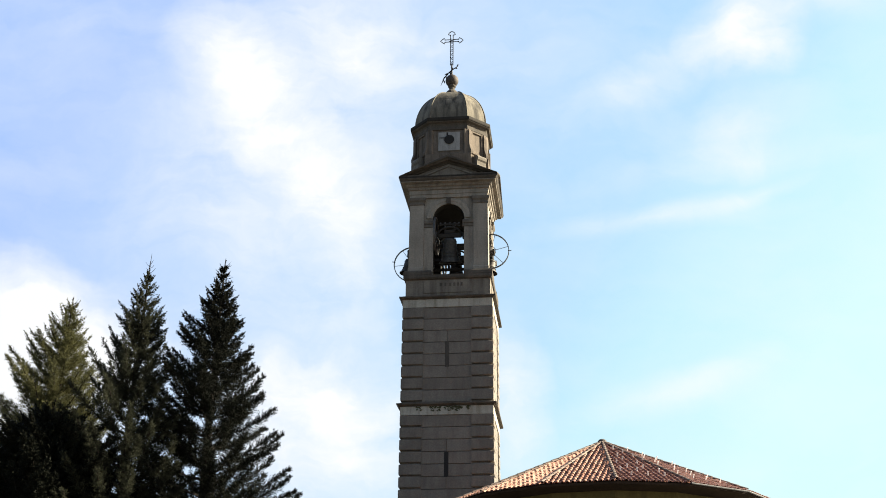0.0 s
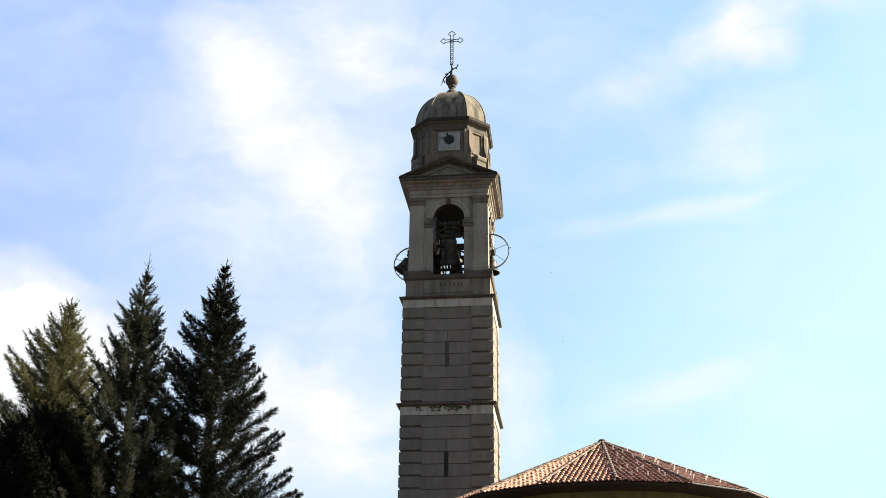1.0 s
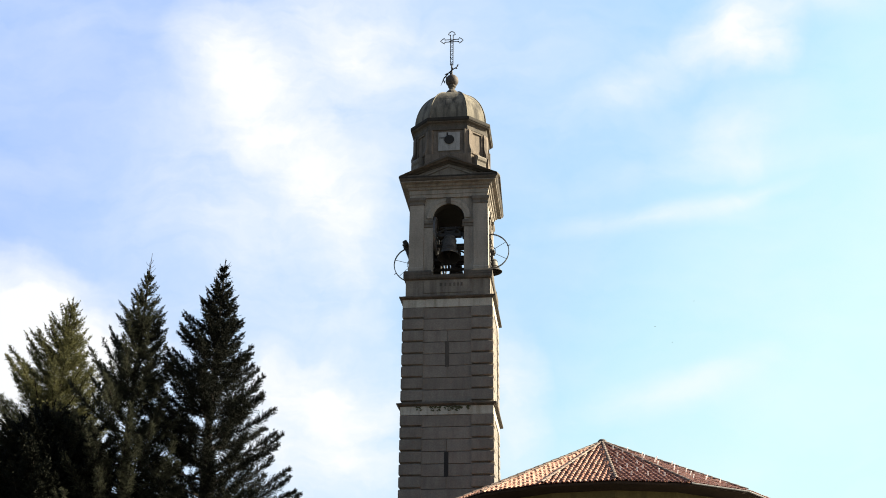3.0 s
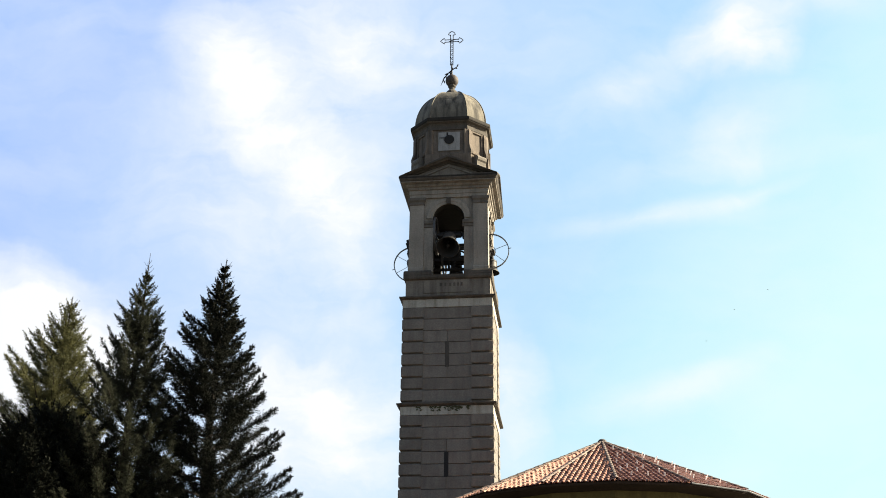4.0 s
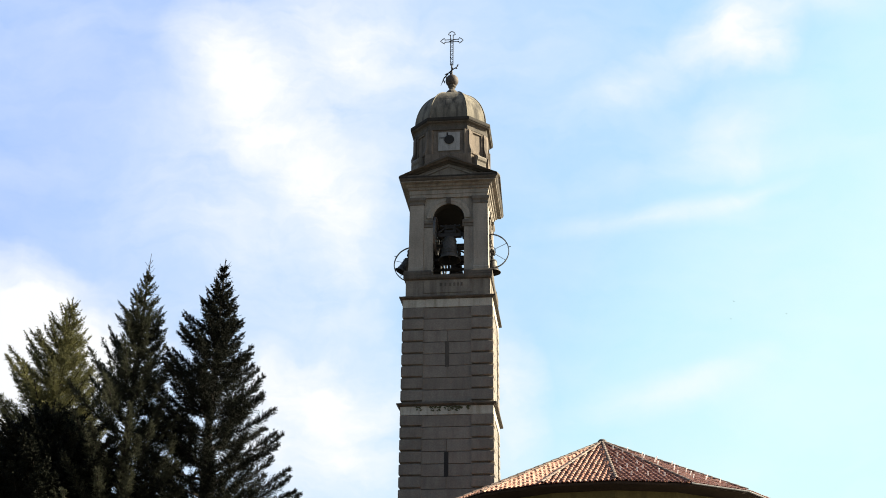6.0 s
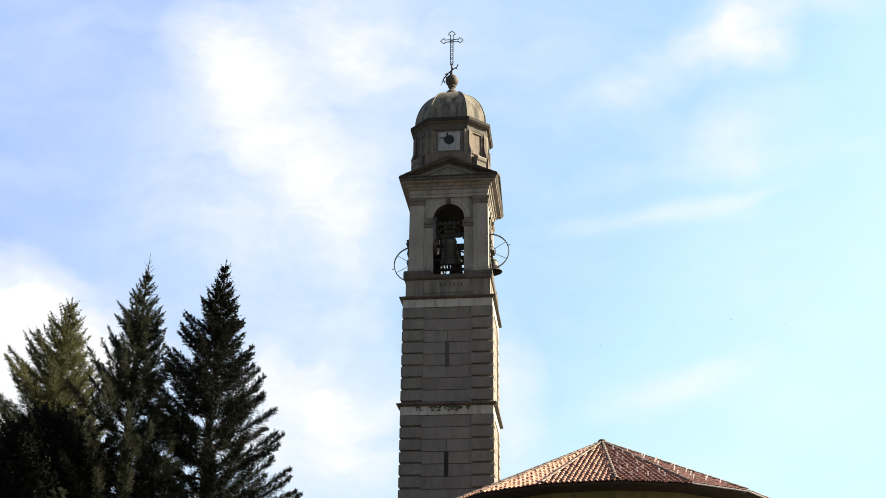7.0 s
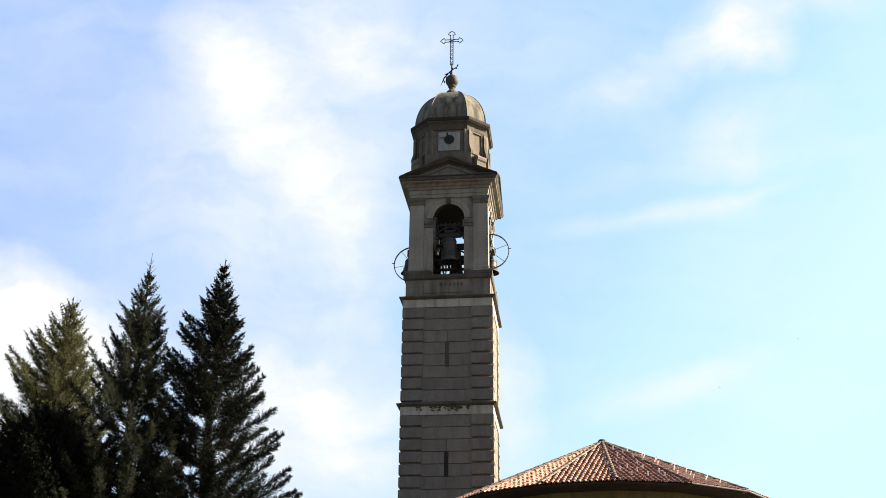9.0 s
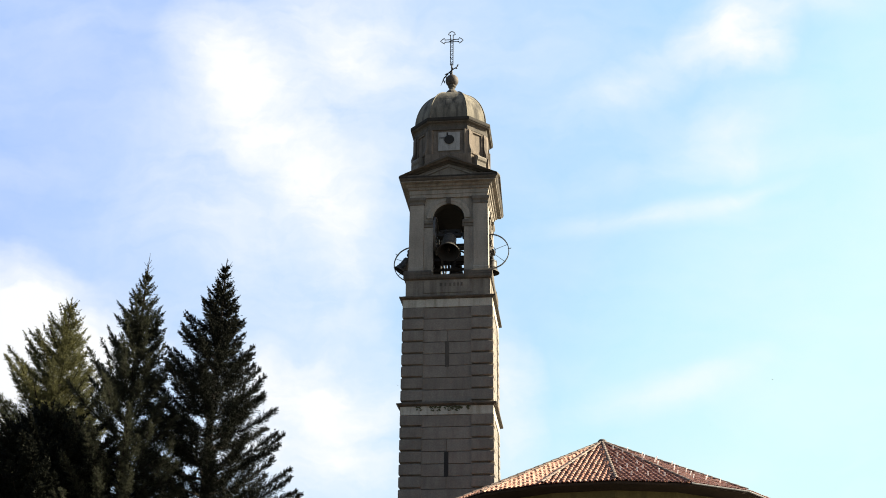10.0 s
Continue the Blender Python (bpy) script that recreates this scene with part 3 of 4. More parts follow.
bell_left = make_bell(0.43, 0.92, 1.0, 0.88, 178, "bronze bell swinging in a side opening with spoked iron wheel", 0.76)
bell_right = make_bell(0.47, 0.82, 0.97, -0.88, 11.7, "sunlit bronze bell swinging gently beside its spoked iron wheel", 0.42, False, -1)
bell_front = make_bell(0.58, 1.38, 0.97, 0.69, 40, "large dark bronze bell swinging in the front arch", 0.55, True)
bell_rear = make_bell(0.52, 1.2, 0.97, -0.66, 20, "dark bronze bell hanging still in the rear arch", 0.55, True)
AXLE_LEFT = TOWER @ pose(-2.22, 0, 25.17)
AXLE_RIGHT = TOWER @ pose(2.03, 0, 24.98)
AXLE_FRONT = TOWER @ pose(0.03, -1.62, 25.6, 0, 0, 90)
bell_rear.matrix_basis = TOWER @ pose(0.03, 1.62, 25.75, 0, 0, -90)

# bearings that carry the axles
for x, y, z, turn in ((-2.1, 0.68, 25.20, 0), (-2.1, -0.68, 25.20, 0), (2.1, 0.68, 25.0, 0), (2.1, -0.68, 25.0, 0), (-0.70, -1.62, 25.6, 1), (0.76, -1.62, 25.6, 1), (-0.70, 1.62, 25.75, 1), (0.76, 1.62, 25.75, 1)):
    bm = bmesh.new()
    box(bm, -0.16, 0.16, -0.09, 0.09, -0.16, 0.10, 0.02, pose(x, y, z, 0, 0, 90 * turn))
    part("axle_bearing", bm, IRON, tower)
bm = bmesh.new()
for s in (-1.15, 1.15):
    box(bm, s - 0.07, s + 0.07, -1.43, 1.43, 25.0, 25.16, 0.01)
    box(bm, -1.43, 1.43, s - 0.07, s + 0.07, 25.17, 25.33, 0.01)
part("bell_frame", bm, IRON, tower, "dark iron frame of the bells")
# timbers from wall to wall before the rear bell, with short posts between them
for z0, z1 in ((24.76, 24.90), (25.30, 25.48), (25.94, 26.06)):
    bm = bmesh.new()
    box(bm, -1.45, 1.45, 0.93, 1.04, z0, z1, 0.012)
    part("bell_timber", bm, IRON, tower)
for x, z0, z1 in ((-0.30, 24.902, 25.298), (-0.02, 24.902, 25.298), (0.22, 25.482, 25.938)):
    bm = bmesh.new()
    box(bm, x - 0.06, x + 0.06, 0.94, 1.03, z0, z1, 0.01)
    part("timber_post", bm, IRON, tower)

# ---- apse with a faceted tile roof ----
SIDES, RAD, EAVE, TOP = 16, 6.408, 9.779, 12.63
PHASE = -0.079
apse = new("apse")
apse.matrix_basis = pose(6.263, 43.401, 0.0)
tagged(apse, "yellow plastered church apse under a faceted terracotta tile roof", "church")


def around(i, r, z):
    a = PHASE + (i - 2) * 2 * math.pi / SIDES
    return Vector((r * math.sin(a), -r * math.cos(a), z))


bm = bmesh.new()
rows = [[bm.verts.new(around(i, r, z)) for i in range(SIDES)] for r, z in ((RAD - 1.02, 0.0), (RAD - 1.02, EAVE - 0.40), (RAD - 0.92, EAVE - 0.38), (RAD - 0.92, EAVE - 0.10))]
for a, b2 in zip(rows, rows[1:]):
    for i in range(SIDES):
        bm.faces.new((a[i], a[(i + 1) % SIDES], b2[(i + 1) % SIDES], b2[i]))
part("wall", bm, PLASTER, apse, "shaded yellow plaster wall")
bm = bmesh.new()
rows = [[bm.verts.new(around(i, r, z)) for i in range(SIDES)] for r, z in ((RAD - 1.0, EAVE - 0.15), (RAD - 0.05, EAVE - 0.10), (RAD - 0.02, EAVE - 0.03), (RAD - 0.6, EAVE + 0.2))]
for a, b2 in zip(rows, rows[1:]):
    for i in range(SIDES):
        bm.faces.new((a[i], a[(i + 1) % SIDES], b2[(i + 1) % SIDES], b2[i]))
part("eaves_board", bm, SOFFIT, apse, "dark brown eaves boarding")
bm = bmesh.new()
top = bm.verts.new((0, 0, TOP - 0.02))
ring = [bm.verts.new(around(i, RAD, EAVE - 0.01)) for i in range(SIDES)]
for i in range(SIDES):
    bm.faces.new((ring[i], ring[(i + 1) % SIDES], top))
roof = part("roof", bm, DECK, apse, "terracotta roof in flat facets with hip tiles")

APO = RAD * math.cos(math.pi / SIDES)
HALF = RAD * math.sin(math.pi / SIDES)
SLOPE = math.hypot(APO, TOP - EAVE)


def facet(i):
    """The frame of facet i: x along the eaves, y up the slope, z out of the roof."""
    a, b = around(i, RAD, EAVE), around(i + 1, RAD, EAVE)
    u = (b - a).normalized()
    v = (Vector((0, 0, TOP)) - (a + b) / 2).normalized()
    n = u.cross(v)
    m = Matrix((u, v, n)).transposed().to_4x4()
    m.translation = (a + b) / 2
    return m


def cover_tile(r0, r1, length, seg=5):
    """A half-round cover tile, wide end down the slope."""
    verts, faces = [], []
    for rr in (0.0, 0.016):
        for y, r, lift in ((0.0, r0, 0.012), (length, r1, 0.0)):
            for k in range(seg + 1):
                a = math.pi * k / seg
                verts.append(((r - rr) * math.cos(a), y, (r - rr) * math.sin(a) * 0.72 + lift))
    n = seg + 1
    for k in range(seg):
        faces.append((k, k + 1, n + k + 1, n + k))
        faces.append((2 * n + k + 1, 2 * n + k, 3 * n + k, 3 * n + k + 1))
        faces.append((k + 1, k, 2 * n + k, 2 * n + k + 1))
    return verts, faces


PITCH, ROW = 0.186, 0.30
TV, TF = cover_tile(0.072, 0.062, 0.36)
tile_mesh = {}
for nm, mt in (("new", TILE), ("darker", DARK_TILE)):
    me = bpy.data.meshes.new("roof_tile")
    me.from_pydata(TV, [], TF)
    me.materials.append(mt)
    for p in me.polygons:
        p.use_smooth = True
    tile_mesh[nm] = me

rt = random.Random(7)
spots = {}
for i in range(SIDES):
    cols = int(2 * HALF / PITCH)
    for c in range(cols):
        u = (c - (cols - 1) / 2) * PITCH
        vmax = SLOPE * (1 - abs(u) / HALF) - 0.10
        r = 0
        while r * ROW < vmax:
            spots.setdefault(i, []).append((u + rt.uniform(-0.008, 0.008), r * ROW - 0.06, rt.uniform(-2.5, 2.5), rt.uniform(-0.006, 0.010)))
            r += 1

# hip tiles along the ridges between facets, and the cap at the top
for i in range(SIDES):
    a, t2 = around(i, RAD, EAVE + 0.05), Vector((0, 0, TOP + 0.05))
    d = (t2 - a)
    cnt = 18
    hv, hf = cover_tile(0.062, 0.052, d.length / cnt * 1.15, 6)
    y = d.normalized()
    x = y.cross(Vector((0, 0, 1))).normalized()
    m = Matrix((x, y, x.cross(y))).transposed().to_4x4()
    bm = bmesh.new()
    for k in range(cnt):
        mm = m.copy()
        mm.translation = a + d * (k / cnt)
        vs = [bm.verts.new(mm @ Vector(p)) for p in hv]
        for f in hf:
            bm.faces.new([vs[j] for j in f])
    part("hip_capping", bm, HIP, roof, "weathered grey-brown hip capping")
bm = bmesh.new()
lathe(bm, [(0.19, TOP - 0.04), (0.17, TOP + 0.07), (0.10, TOP + 0.13), (0.03, TOP + 0.15)], 12)
part("roof_cap", bm, COPPER, roof, "dark metal cap")
# bright metal snow hooks on the darker brown facets
rh = random.Random(3)
for i in (2, 3):
    m = facet(i)
    places = []
    for k in range(9):
        v = SLOPE * (0.10 + 0.095 * k)
        w = HALF * (1 - v / SLOPE) - 0.12
        u = -w + (0.15 if k % 2 else 0.40)
        while u < w:
            places.append((round(u / PITCH) * PITCH + rh.uniform(-0.02, 0.02), v + rh.uniform(-0.04, 0.04)))
            u += 0.62
    for u, v in places:
        bm = bmesh.new()
        box(bm, u - 0.026, u + 0.026, v, v + 0.014, 0.03, 0.175, 0.003, m)
        part("snow_hook", bm, WHITE_METAL, roof, "bright metal snow hook")
for i in (3, 4, 5):
    bm = bmesh.new()
    tube(bm, [around(i, RAD + 0.05, EAVE - 0.03), around(i + 1, RAD + 0.05, EAVE - 0.03)], 0.032, 8)
    part("gutter", bm, ZINC, apse, "grey zinc gutter")


# ---- conifers ----
def unit(a):
    return a / (np.linalg.norm(a, axis=-1, keepdims=True) + 1e-9)


def conifer(name, base, height, shape, seed, mat, label, clear, gap, rise, plume, needle, bare, ragged, density=1.0, droop=0.0, heart=(1.0, 1.0), leader=0.12):
    """A conifer: tapered trunk, whorls of upswept limbs, twigs all round each limb, needles all round each twig.

    shape: rows of (metres below the top, reach towards -x, reach towards +x); plume: length of the twigs;
    needle: length and width; bare: share of a low limb without needles; ragged: how uneven the reach is;
    heart: how many short twigs fill the middle, high and low; leader: length of the bare top shoot."""
    rng = np.random.default_rng(seed)
    thing = new(name)
    thing.matrix_basis = pose(*base)
    tagged(thing, label, "tree")
    b = bmesh.new()
    tube(b, [(0, 0, -0.2), (0.05, 0, height * 0.3), (-0.04, 0.03, height * 0.65), (0, 0, height - 0.3), (0.01, 0, height), (0.02, 0, height + leader)], [0.017 * height, 0.012 * height, 0.007 * height, 0.022, 0.012, 0.006], 10)
    part("trunk", b, BARK, thing, "dark brown bark")
    limbs = bmesh.new()
    falls, lefts, rights = (np.array(c) for c in zip(*shape))
    for k in range(int(leader / 0.07)):       # bare side shoots under the tip
        az, z = k * 2.4, height - 0.25 + 0.07 * k
        reach = 0.22 - 0.015 * k
        tube(limbs, [(0, 0, z), (0.6 * reach * math.cos(az), 0.6 * reach * math.sin(az), z + 0.5 * reach), (reach * math.cos(az), reach * math.sin(az), z + 1.1 * reach)], [0.009, 0.008, 0.005], 4)
    P, D, L = [], [], []
    fall = 0.28
    while fall < height - clear:
        far = fall > 10.0                     # low limbs, thinner in twigs
        n = 6 if fall < 1.2 else (8 if fall < 3 else 9)
        a0 = rng.uniform(0, 2 * math.pi)
        for k in range(n):
            az = a0 + 2 * math.pi * k / n + rng.normal(0, 0.25)
            side = 0.5 + 0.5 * math.cos(az)
            low = fall + rng.uniform(-0.18, 0.18) * gap
            r = (np.interp(low, falls, lefts) * (1 - side) + np.interp(low, falls, rights) * side) * rng.uniform(1 - ragged, 1.05)
            r = max(0.07, r)
            lift = rise * rng.uniform(0.75, 1.2) * np.interp(low, [0, 1.5, 6, 12], [1.5, 1.15, 0.95, 0.55])
            m = max(7, int(r / 0.042 * density * (0.5 if far else 1.0)))
            s = np.linspace(0.0, 1.0, m)
            zz = height - low + r * lift * (0.30 * s + 0.70 * s ** 2 - 1.0) - droop * r * np.sin(math.pi * s)
            wob = np.cumsum(rng.normal(0, 0.05, m)) * 0.05 * r
            pts = np.stack([r * s * math.cos(az) - wob * math.sin(az), r * s * math.sin(az) + wob * math.cos(az), zz], 1)
            if r > 0.35:
                idx = np.linspace(0, m - 1, 5).astype(int)
                tube(limbs, [tuple(pts[j]) for j in idx], [0.008 + 0.014 * r * (1 - q) for q in (0, 0.25, 0.5, 0.75, 0.97)], 4)
            tang = unit(np.gradient(pts, axis=0))
            start = bare * min(1.0, low / 6) * rng.uniform(0.6, 1.2)
            for turn in range(5):
                keep = (s > start) & (rng.random(m) < 0.86)
                p, t = pts[keep], tang[keep]
                q = s[keep]
                if not len(p):
                    continue
                roll = rng.uniform(0, 2 * math.pi, len(p))
                u = unit(np.cross(t, [0, 0, 1.0]))
                w = np.cross(u, t)
                out = u * np.cos(roll)[:, None] + w * (np.sin(roll) * 0.72)[:, None]
                P.append(p)
                D.append(unit(t * rng.uniform(0.6, 1.0, len(p))[:, None] + out))
                reach = plume * min(1.3, 0.22 + low / 4.2) * np.minimum(1.0, 0.34 + 1.5 * (1 - q) ** 0.8)
                L.append(np.minimum(reach, 0.42 * r + 0.05) * rng.uniform(0.55, 1.2, len(p)))
            P.append(pts[-1:]), D.append(tang[-1:]), L.append(np.array([plume * 0.45]))
        mean = 0.5 * (np.interp(fall, falls, lefts) + np.interp(fall, falls, rights))
        k = int(170 * mean * min(1.0, fall / 1.5) * gap * (heart[0] if fall < 5.0 else heart[1]))
        if k and not far:
            az, out = rng.uniform(0, 2 * math.pi, k), np.sqrt(rng.random(k)) * 0.50 * mean
            way = np.stack([np.cos(az), np.sin(az), np.full(k, 0.5)], 1)
            P.append(np.stack([out * np.cos(az), out * np.sin(az), height - fall - 0.5 * gap * rng.random(k) - 0.35 * mean * lift + out * 0.3], 1))
            D.append(unit(way + rng.normal(0, 0.5, (k, 3))))
            L.append(plume * rng.uniform(0.6, 1.1, k))
        fall += gap * (0.42 + 0.58 * min(1.0, fall / 4)) * rng.uniform(0.85, 1.15)
    for k in range(7):                        # shoots of the leader
        P.append(np.array([[0, 0, height - 0.35 + 0.06 * k]])), L.append(np.array([0.06]))
        D.append(unit(rng.normal(0, 1, (1, 3)) * np.array([0.7, 0.7, 0.2]) + np.array([0, 0, 0.8])))
    tagged(part("branchwork", limbs, BARK, thing), "", "", "", "stuff")
    P, D, L = np.concatenate(P), np.concatenate(D), np.concatenate(L)
    n, tris = len(P), []
    count = 11
    for j in range(count):
        q = (j + rng.random(n)) / count
        at = P + D * (L * q)[:, None]
        sd = unit(np.cross(D, rng.normal(0, 1, (n, 3))))
        go = unit(D * 0.8 + sd * 0.75)
        ln = needle[0] * rng.uniform(0.6, 1.25, n) * (1.15 - 0.5 * q) * np.clip(L / 0.16, 0.55, 1.0)
        wd = unit(np.cross(go, rng.normal(0, 1, (n, 3)))) * needle[1]
        tris.append(np.stack([at - wd, at + wd, at + go * ln[:, None]], 1))
    V = np.concatenate(tris).reshape(-1, 3)
    me = bpy.data.meshes.new("crown")
    me.vertices.add(len(V))
    me.vertices.foreach_set("co", V.astype(np.float32).ravel())
    me.loops.add(len(V))
    me.loops.foreach_set("vertex_index", np.arange(len(V), dtype=np.int32))
    me.polygons.add(len(V) // 3)
    me.polygons.foreach_set("loop_start", np.arange(0, len(V), 3, dtype=np.int32))
    me.update(calc_edges=True)
    me.materials.append(mat)
    crown = new("crown", me)
    crown.parent = thing
    return thing


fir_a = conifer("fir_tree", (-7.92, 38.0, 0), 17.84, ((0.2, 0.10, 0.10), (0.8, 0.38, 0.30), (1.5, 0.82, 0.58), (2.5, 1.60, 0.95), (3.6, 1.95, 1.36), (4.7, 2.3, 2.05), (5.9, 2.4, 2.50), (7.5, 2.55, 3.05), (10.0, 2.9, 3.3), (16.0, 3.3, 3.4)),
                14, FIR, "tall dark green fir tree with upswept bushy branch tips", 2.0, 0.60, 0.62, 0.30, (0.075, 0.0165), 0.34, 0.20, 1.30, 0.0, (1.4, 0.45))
fir_b = conifer("fir_tree", (-10.48, 37.3, 0), 17.27, ((0.2, 0.08, 0.08), (0.5, 0.18, 0.22), (1.05, 0.48, 0.48), (1.3, 0.78, 0.58), (2.1, 1.25, 0.84), (2.9, 1.55, 1.0), (3.7, 1.85, 1.2), (5.2, 2.3, 1.7), (6.2, 3.0, 2.2), (7.5, 3.5, 2.5), (9.0, 3.6, 2.7), (16.0, 3.7, 3.2)),
                23, PALE_FIR, "dark fir tree with a pale feathery top", 2.0, 0.56, 0.80, 0.29, (0.085, 0.0130), 0.32, 0.24, 1.1, 0.0, (0.9, 0.15), 0.55)
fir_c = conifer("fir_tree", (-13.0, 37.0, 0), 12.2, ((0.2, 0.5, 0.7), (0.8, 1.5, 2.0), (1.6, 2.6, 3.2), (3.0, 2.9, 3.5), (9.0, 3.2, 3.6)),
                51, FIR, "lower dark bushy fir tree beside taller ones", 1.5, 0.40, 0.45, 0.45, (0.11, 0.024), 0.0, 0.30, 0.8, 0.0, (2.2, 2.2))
cedar = conifer("cypress_tree", (-14.65, 42.0, 0), 17.85, ((0.2, 0.25, 0.22), (0.45, 0.45, 0.38), (0.8, 0.85, 0.56), (1.5, 1.45, 0.78), (2.4, 2.2, 1.25), (3.3, 2.8, 1.7), (5.0, 3.6, 2.3), (8.0, 4.3, 2.7), (16.0, 4.4, 3.4)),
                37, CEDAR, "broad yellow-green cypress with soft sunlit sprays", 2.0, 0.44, 0.70, 0.38, (0.10, 0.0120), 0.05, 0.50, 0.85, 0.0, (0.9, 0.9))


# ---- sky backdrop with drifting clouds, far beyond everything ----
def cloud_material():
    m = Nodes("bright_sky_and_clouds")
    m.t.nodes.remove(m.bsdf)
    co = m.coords()
    c, s = math.cos(radians(TILT)), math.sin(radians(TILT))

    def dot(vec):
        n = m.t.nodes.new("ShaderNodeVectorMath")
        n.operation = "DOT_PRODUCT"
        m.link(co, n.inputs[0])
        n.inputs[1].default_value = vec
        return n.outputs["Value"]

    fwd = dot((0, c, s))
    u, v = m.math("DIVIDE", dot((1, 0, 0)), fwd), m.math("DIVIDE", dot((0, -s, c)), fwd)
    comb = m.t.nodes.new("ShaderNodeCombineXYZ")
    m.link(u, comb.inputs[0]), m.link(v, comb.inputs[1])
    uv = comb.outputs[0]
    warp = m.add("ShaderNodeTexNoise", Scale=9.0, Detail=5.0, Roughness=0.55)
    m.link(uv, warp.inputs["Vector"])
    sub = m.t.nodes.new("ShaderNodeVectorMath")
    sub.operation = "MULTIPLY_ADD"
    m.link(warp.outputs["Color"], sub.inputs[0])
    sub.inputs[1].default_value = (0.09, 0.09, 0.0)
    addv = m.t.nodes.new("ShaderNodeVectorMath")
    addv.operation = "ADD"
    addv.inputs[1].default_value = (-0.045, -0.045, 0)
    m.link(uv, addv.inputs[0])
    m.link(addv.outputs[0], sub.inputs[2])
    q = sub.outputs[0]
    calm = m.t.nodes.new("ShaderNodeVectorMath")      # thin streaks bend less than the billows
    calm.operation = "MULTIPLY_ADD"
    m.link(warp.outputs["Color"], calm.inputs[0])
    calm.inputs[1].default_value = (0.024, 0.024, 0.0)
    less = m.t.nodes.new("ShaderNodeVectorMath")
    less.operation = "ADD"
    less.inputs[1].default_value = (-0.012, -0.012, 0)
    m.link(uv, less.inputs[0])
    m.link(less.outputs[0], calm.inputs[2])
    # cloud masses: centre, half lengths, turn in degrees, density
    masses = CLOUDS
    total = None
    for x, y, a, b, turn, amp in masses:
        mp = m.t.nodes.new("ShaderNodeMapping")
        mp.vector_type = "TEXTURE"
        mp.inputs["Location"].default_value = (x, y, 0)
        mp.inputs["Rotation"].default_value = (0, 0, radians(turn))
        mp.inputs["Scale"].default_value = (a, b, 1)
        m.link(calm.outputs[0] if b < 0.026 else q, mp.inputs["Vector"])
        g = m.t.nodes.new("ShaderNodeTexGradient")
        g.gradient_type = "SPHERICAL"
        m.link(mp.outputs[0], g.inputs[0])
        sm = m.math("MULTIPLY", m.math("POWER", g.outputs["Fac"], 1.25), amp)
        total = sm if total is None else m.math("ADD", total, sm)
    streak = m.t.nodes.new("ShaderNodeMapping")
    streak.inputs["Rotation"].default_value = (0, 0, radians(-14))
    streak.inputs["Scale"].default_value = (2.2, 7.0, 1)
    m.link(q, streak.inputs["Vector"])
    wisps = m.noise(streak.outputs[0], 2.6, 6, 0.55)
    fine = m.noise(q, 13.0, 9, 0.60)
    fr = m.t.nodes.new("ShaderNodeMapRange")
    m.link(fine, fr.inputs[0])
    fr.inputs[1].default_value, fr.inputs[2].default_value = 0.34, 0.66
    comb_f = m.t.nodes.new("ShaderNodeMapping")       # fibres that rise steeply to the right
    comb_f.inputs["Rotation"].default_value = (0, 0, radians(-52))
    comb_f.inputs["Scale"].default_value = (4.0, 15.0, 1)
    m.link(q, comb_f.inputs["Vector"])
    fibre = m.t.nodes.new("ShaderNodeMapRange")
    m.link(m.noise(comb_f.outputs[0], 2.2, 7, 0.58), fibre.inputs[0])
    fibre.inputs[1].default_value, fibre.inputs[2].default_value = 0.32, 0.68
    fine = m.math("ADD", m.math("MULTIPLY", fr.outputs[0], 0.55), m.math("MULTIPLY", fibre.outputs[0], 0.45))
    tex = m.math("ADD", 0.04, m.math("ADD", m.math("MULTIPLY", wisps, 0.60), m.math("MULTIPLY", fine, 0.72)))
    dens = m.math("ADD", m.math("MULTIPLY", total, m.math("ADD", 0.10, tex)), m.math("MULTIPLY", m.math("SUBTRACT", m.math("ADD", m.math("MULTIPLY", wisps, 0.75), m.math("MULTIPLY", fine, 0.25)), 0.50), 0.62))
    dens_n = m.t.nodes.new("ShaderNodeMapRange")
    m.link(dens, dens_n.inputs[0])
    dens_n.inputs[1].default_value, dens_n.inputs[2].default_value = -0.06, 1.32
    # clear-sky tone: bluer away from the sun, paler and greener towards it and downwards
    side = m.math("ADD", m.math("MULTIPLY", u, 1.25), m.math("MULTIPLY", v, -0.9))
    base = m.ramp(m.math("ADD", side, 0.5), [(0.0, (0.43, 0.61, 1.0)), (0.45, (0.46, 0.70, 1.0)), (0.66, (0.50, 0.77, 1.0)), (0.80, (0.60, 0.90, 1.0)), (1.0, (0.72, 1.0, 1.0))])
    col = m.mix(m.math("POWER", dens_n.outputs[0], 0.90), base, (1.0, 1.02, 1.04))
    em = m.add("ShaderNodeEmission", Strength=0.268)
    m.link(col, em.inputs[0])
    m.link(em.outputs[0], m.out.inputs[0])
    return m.mat


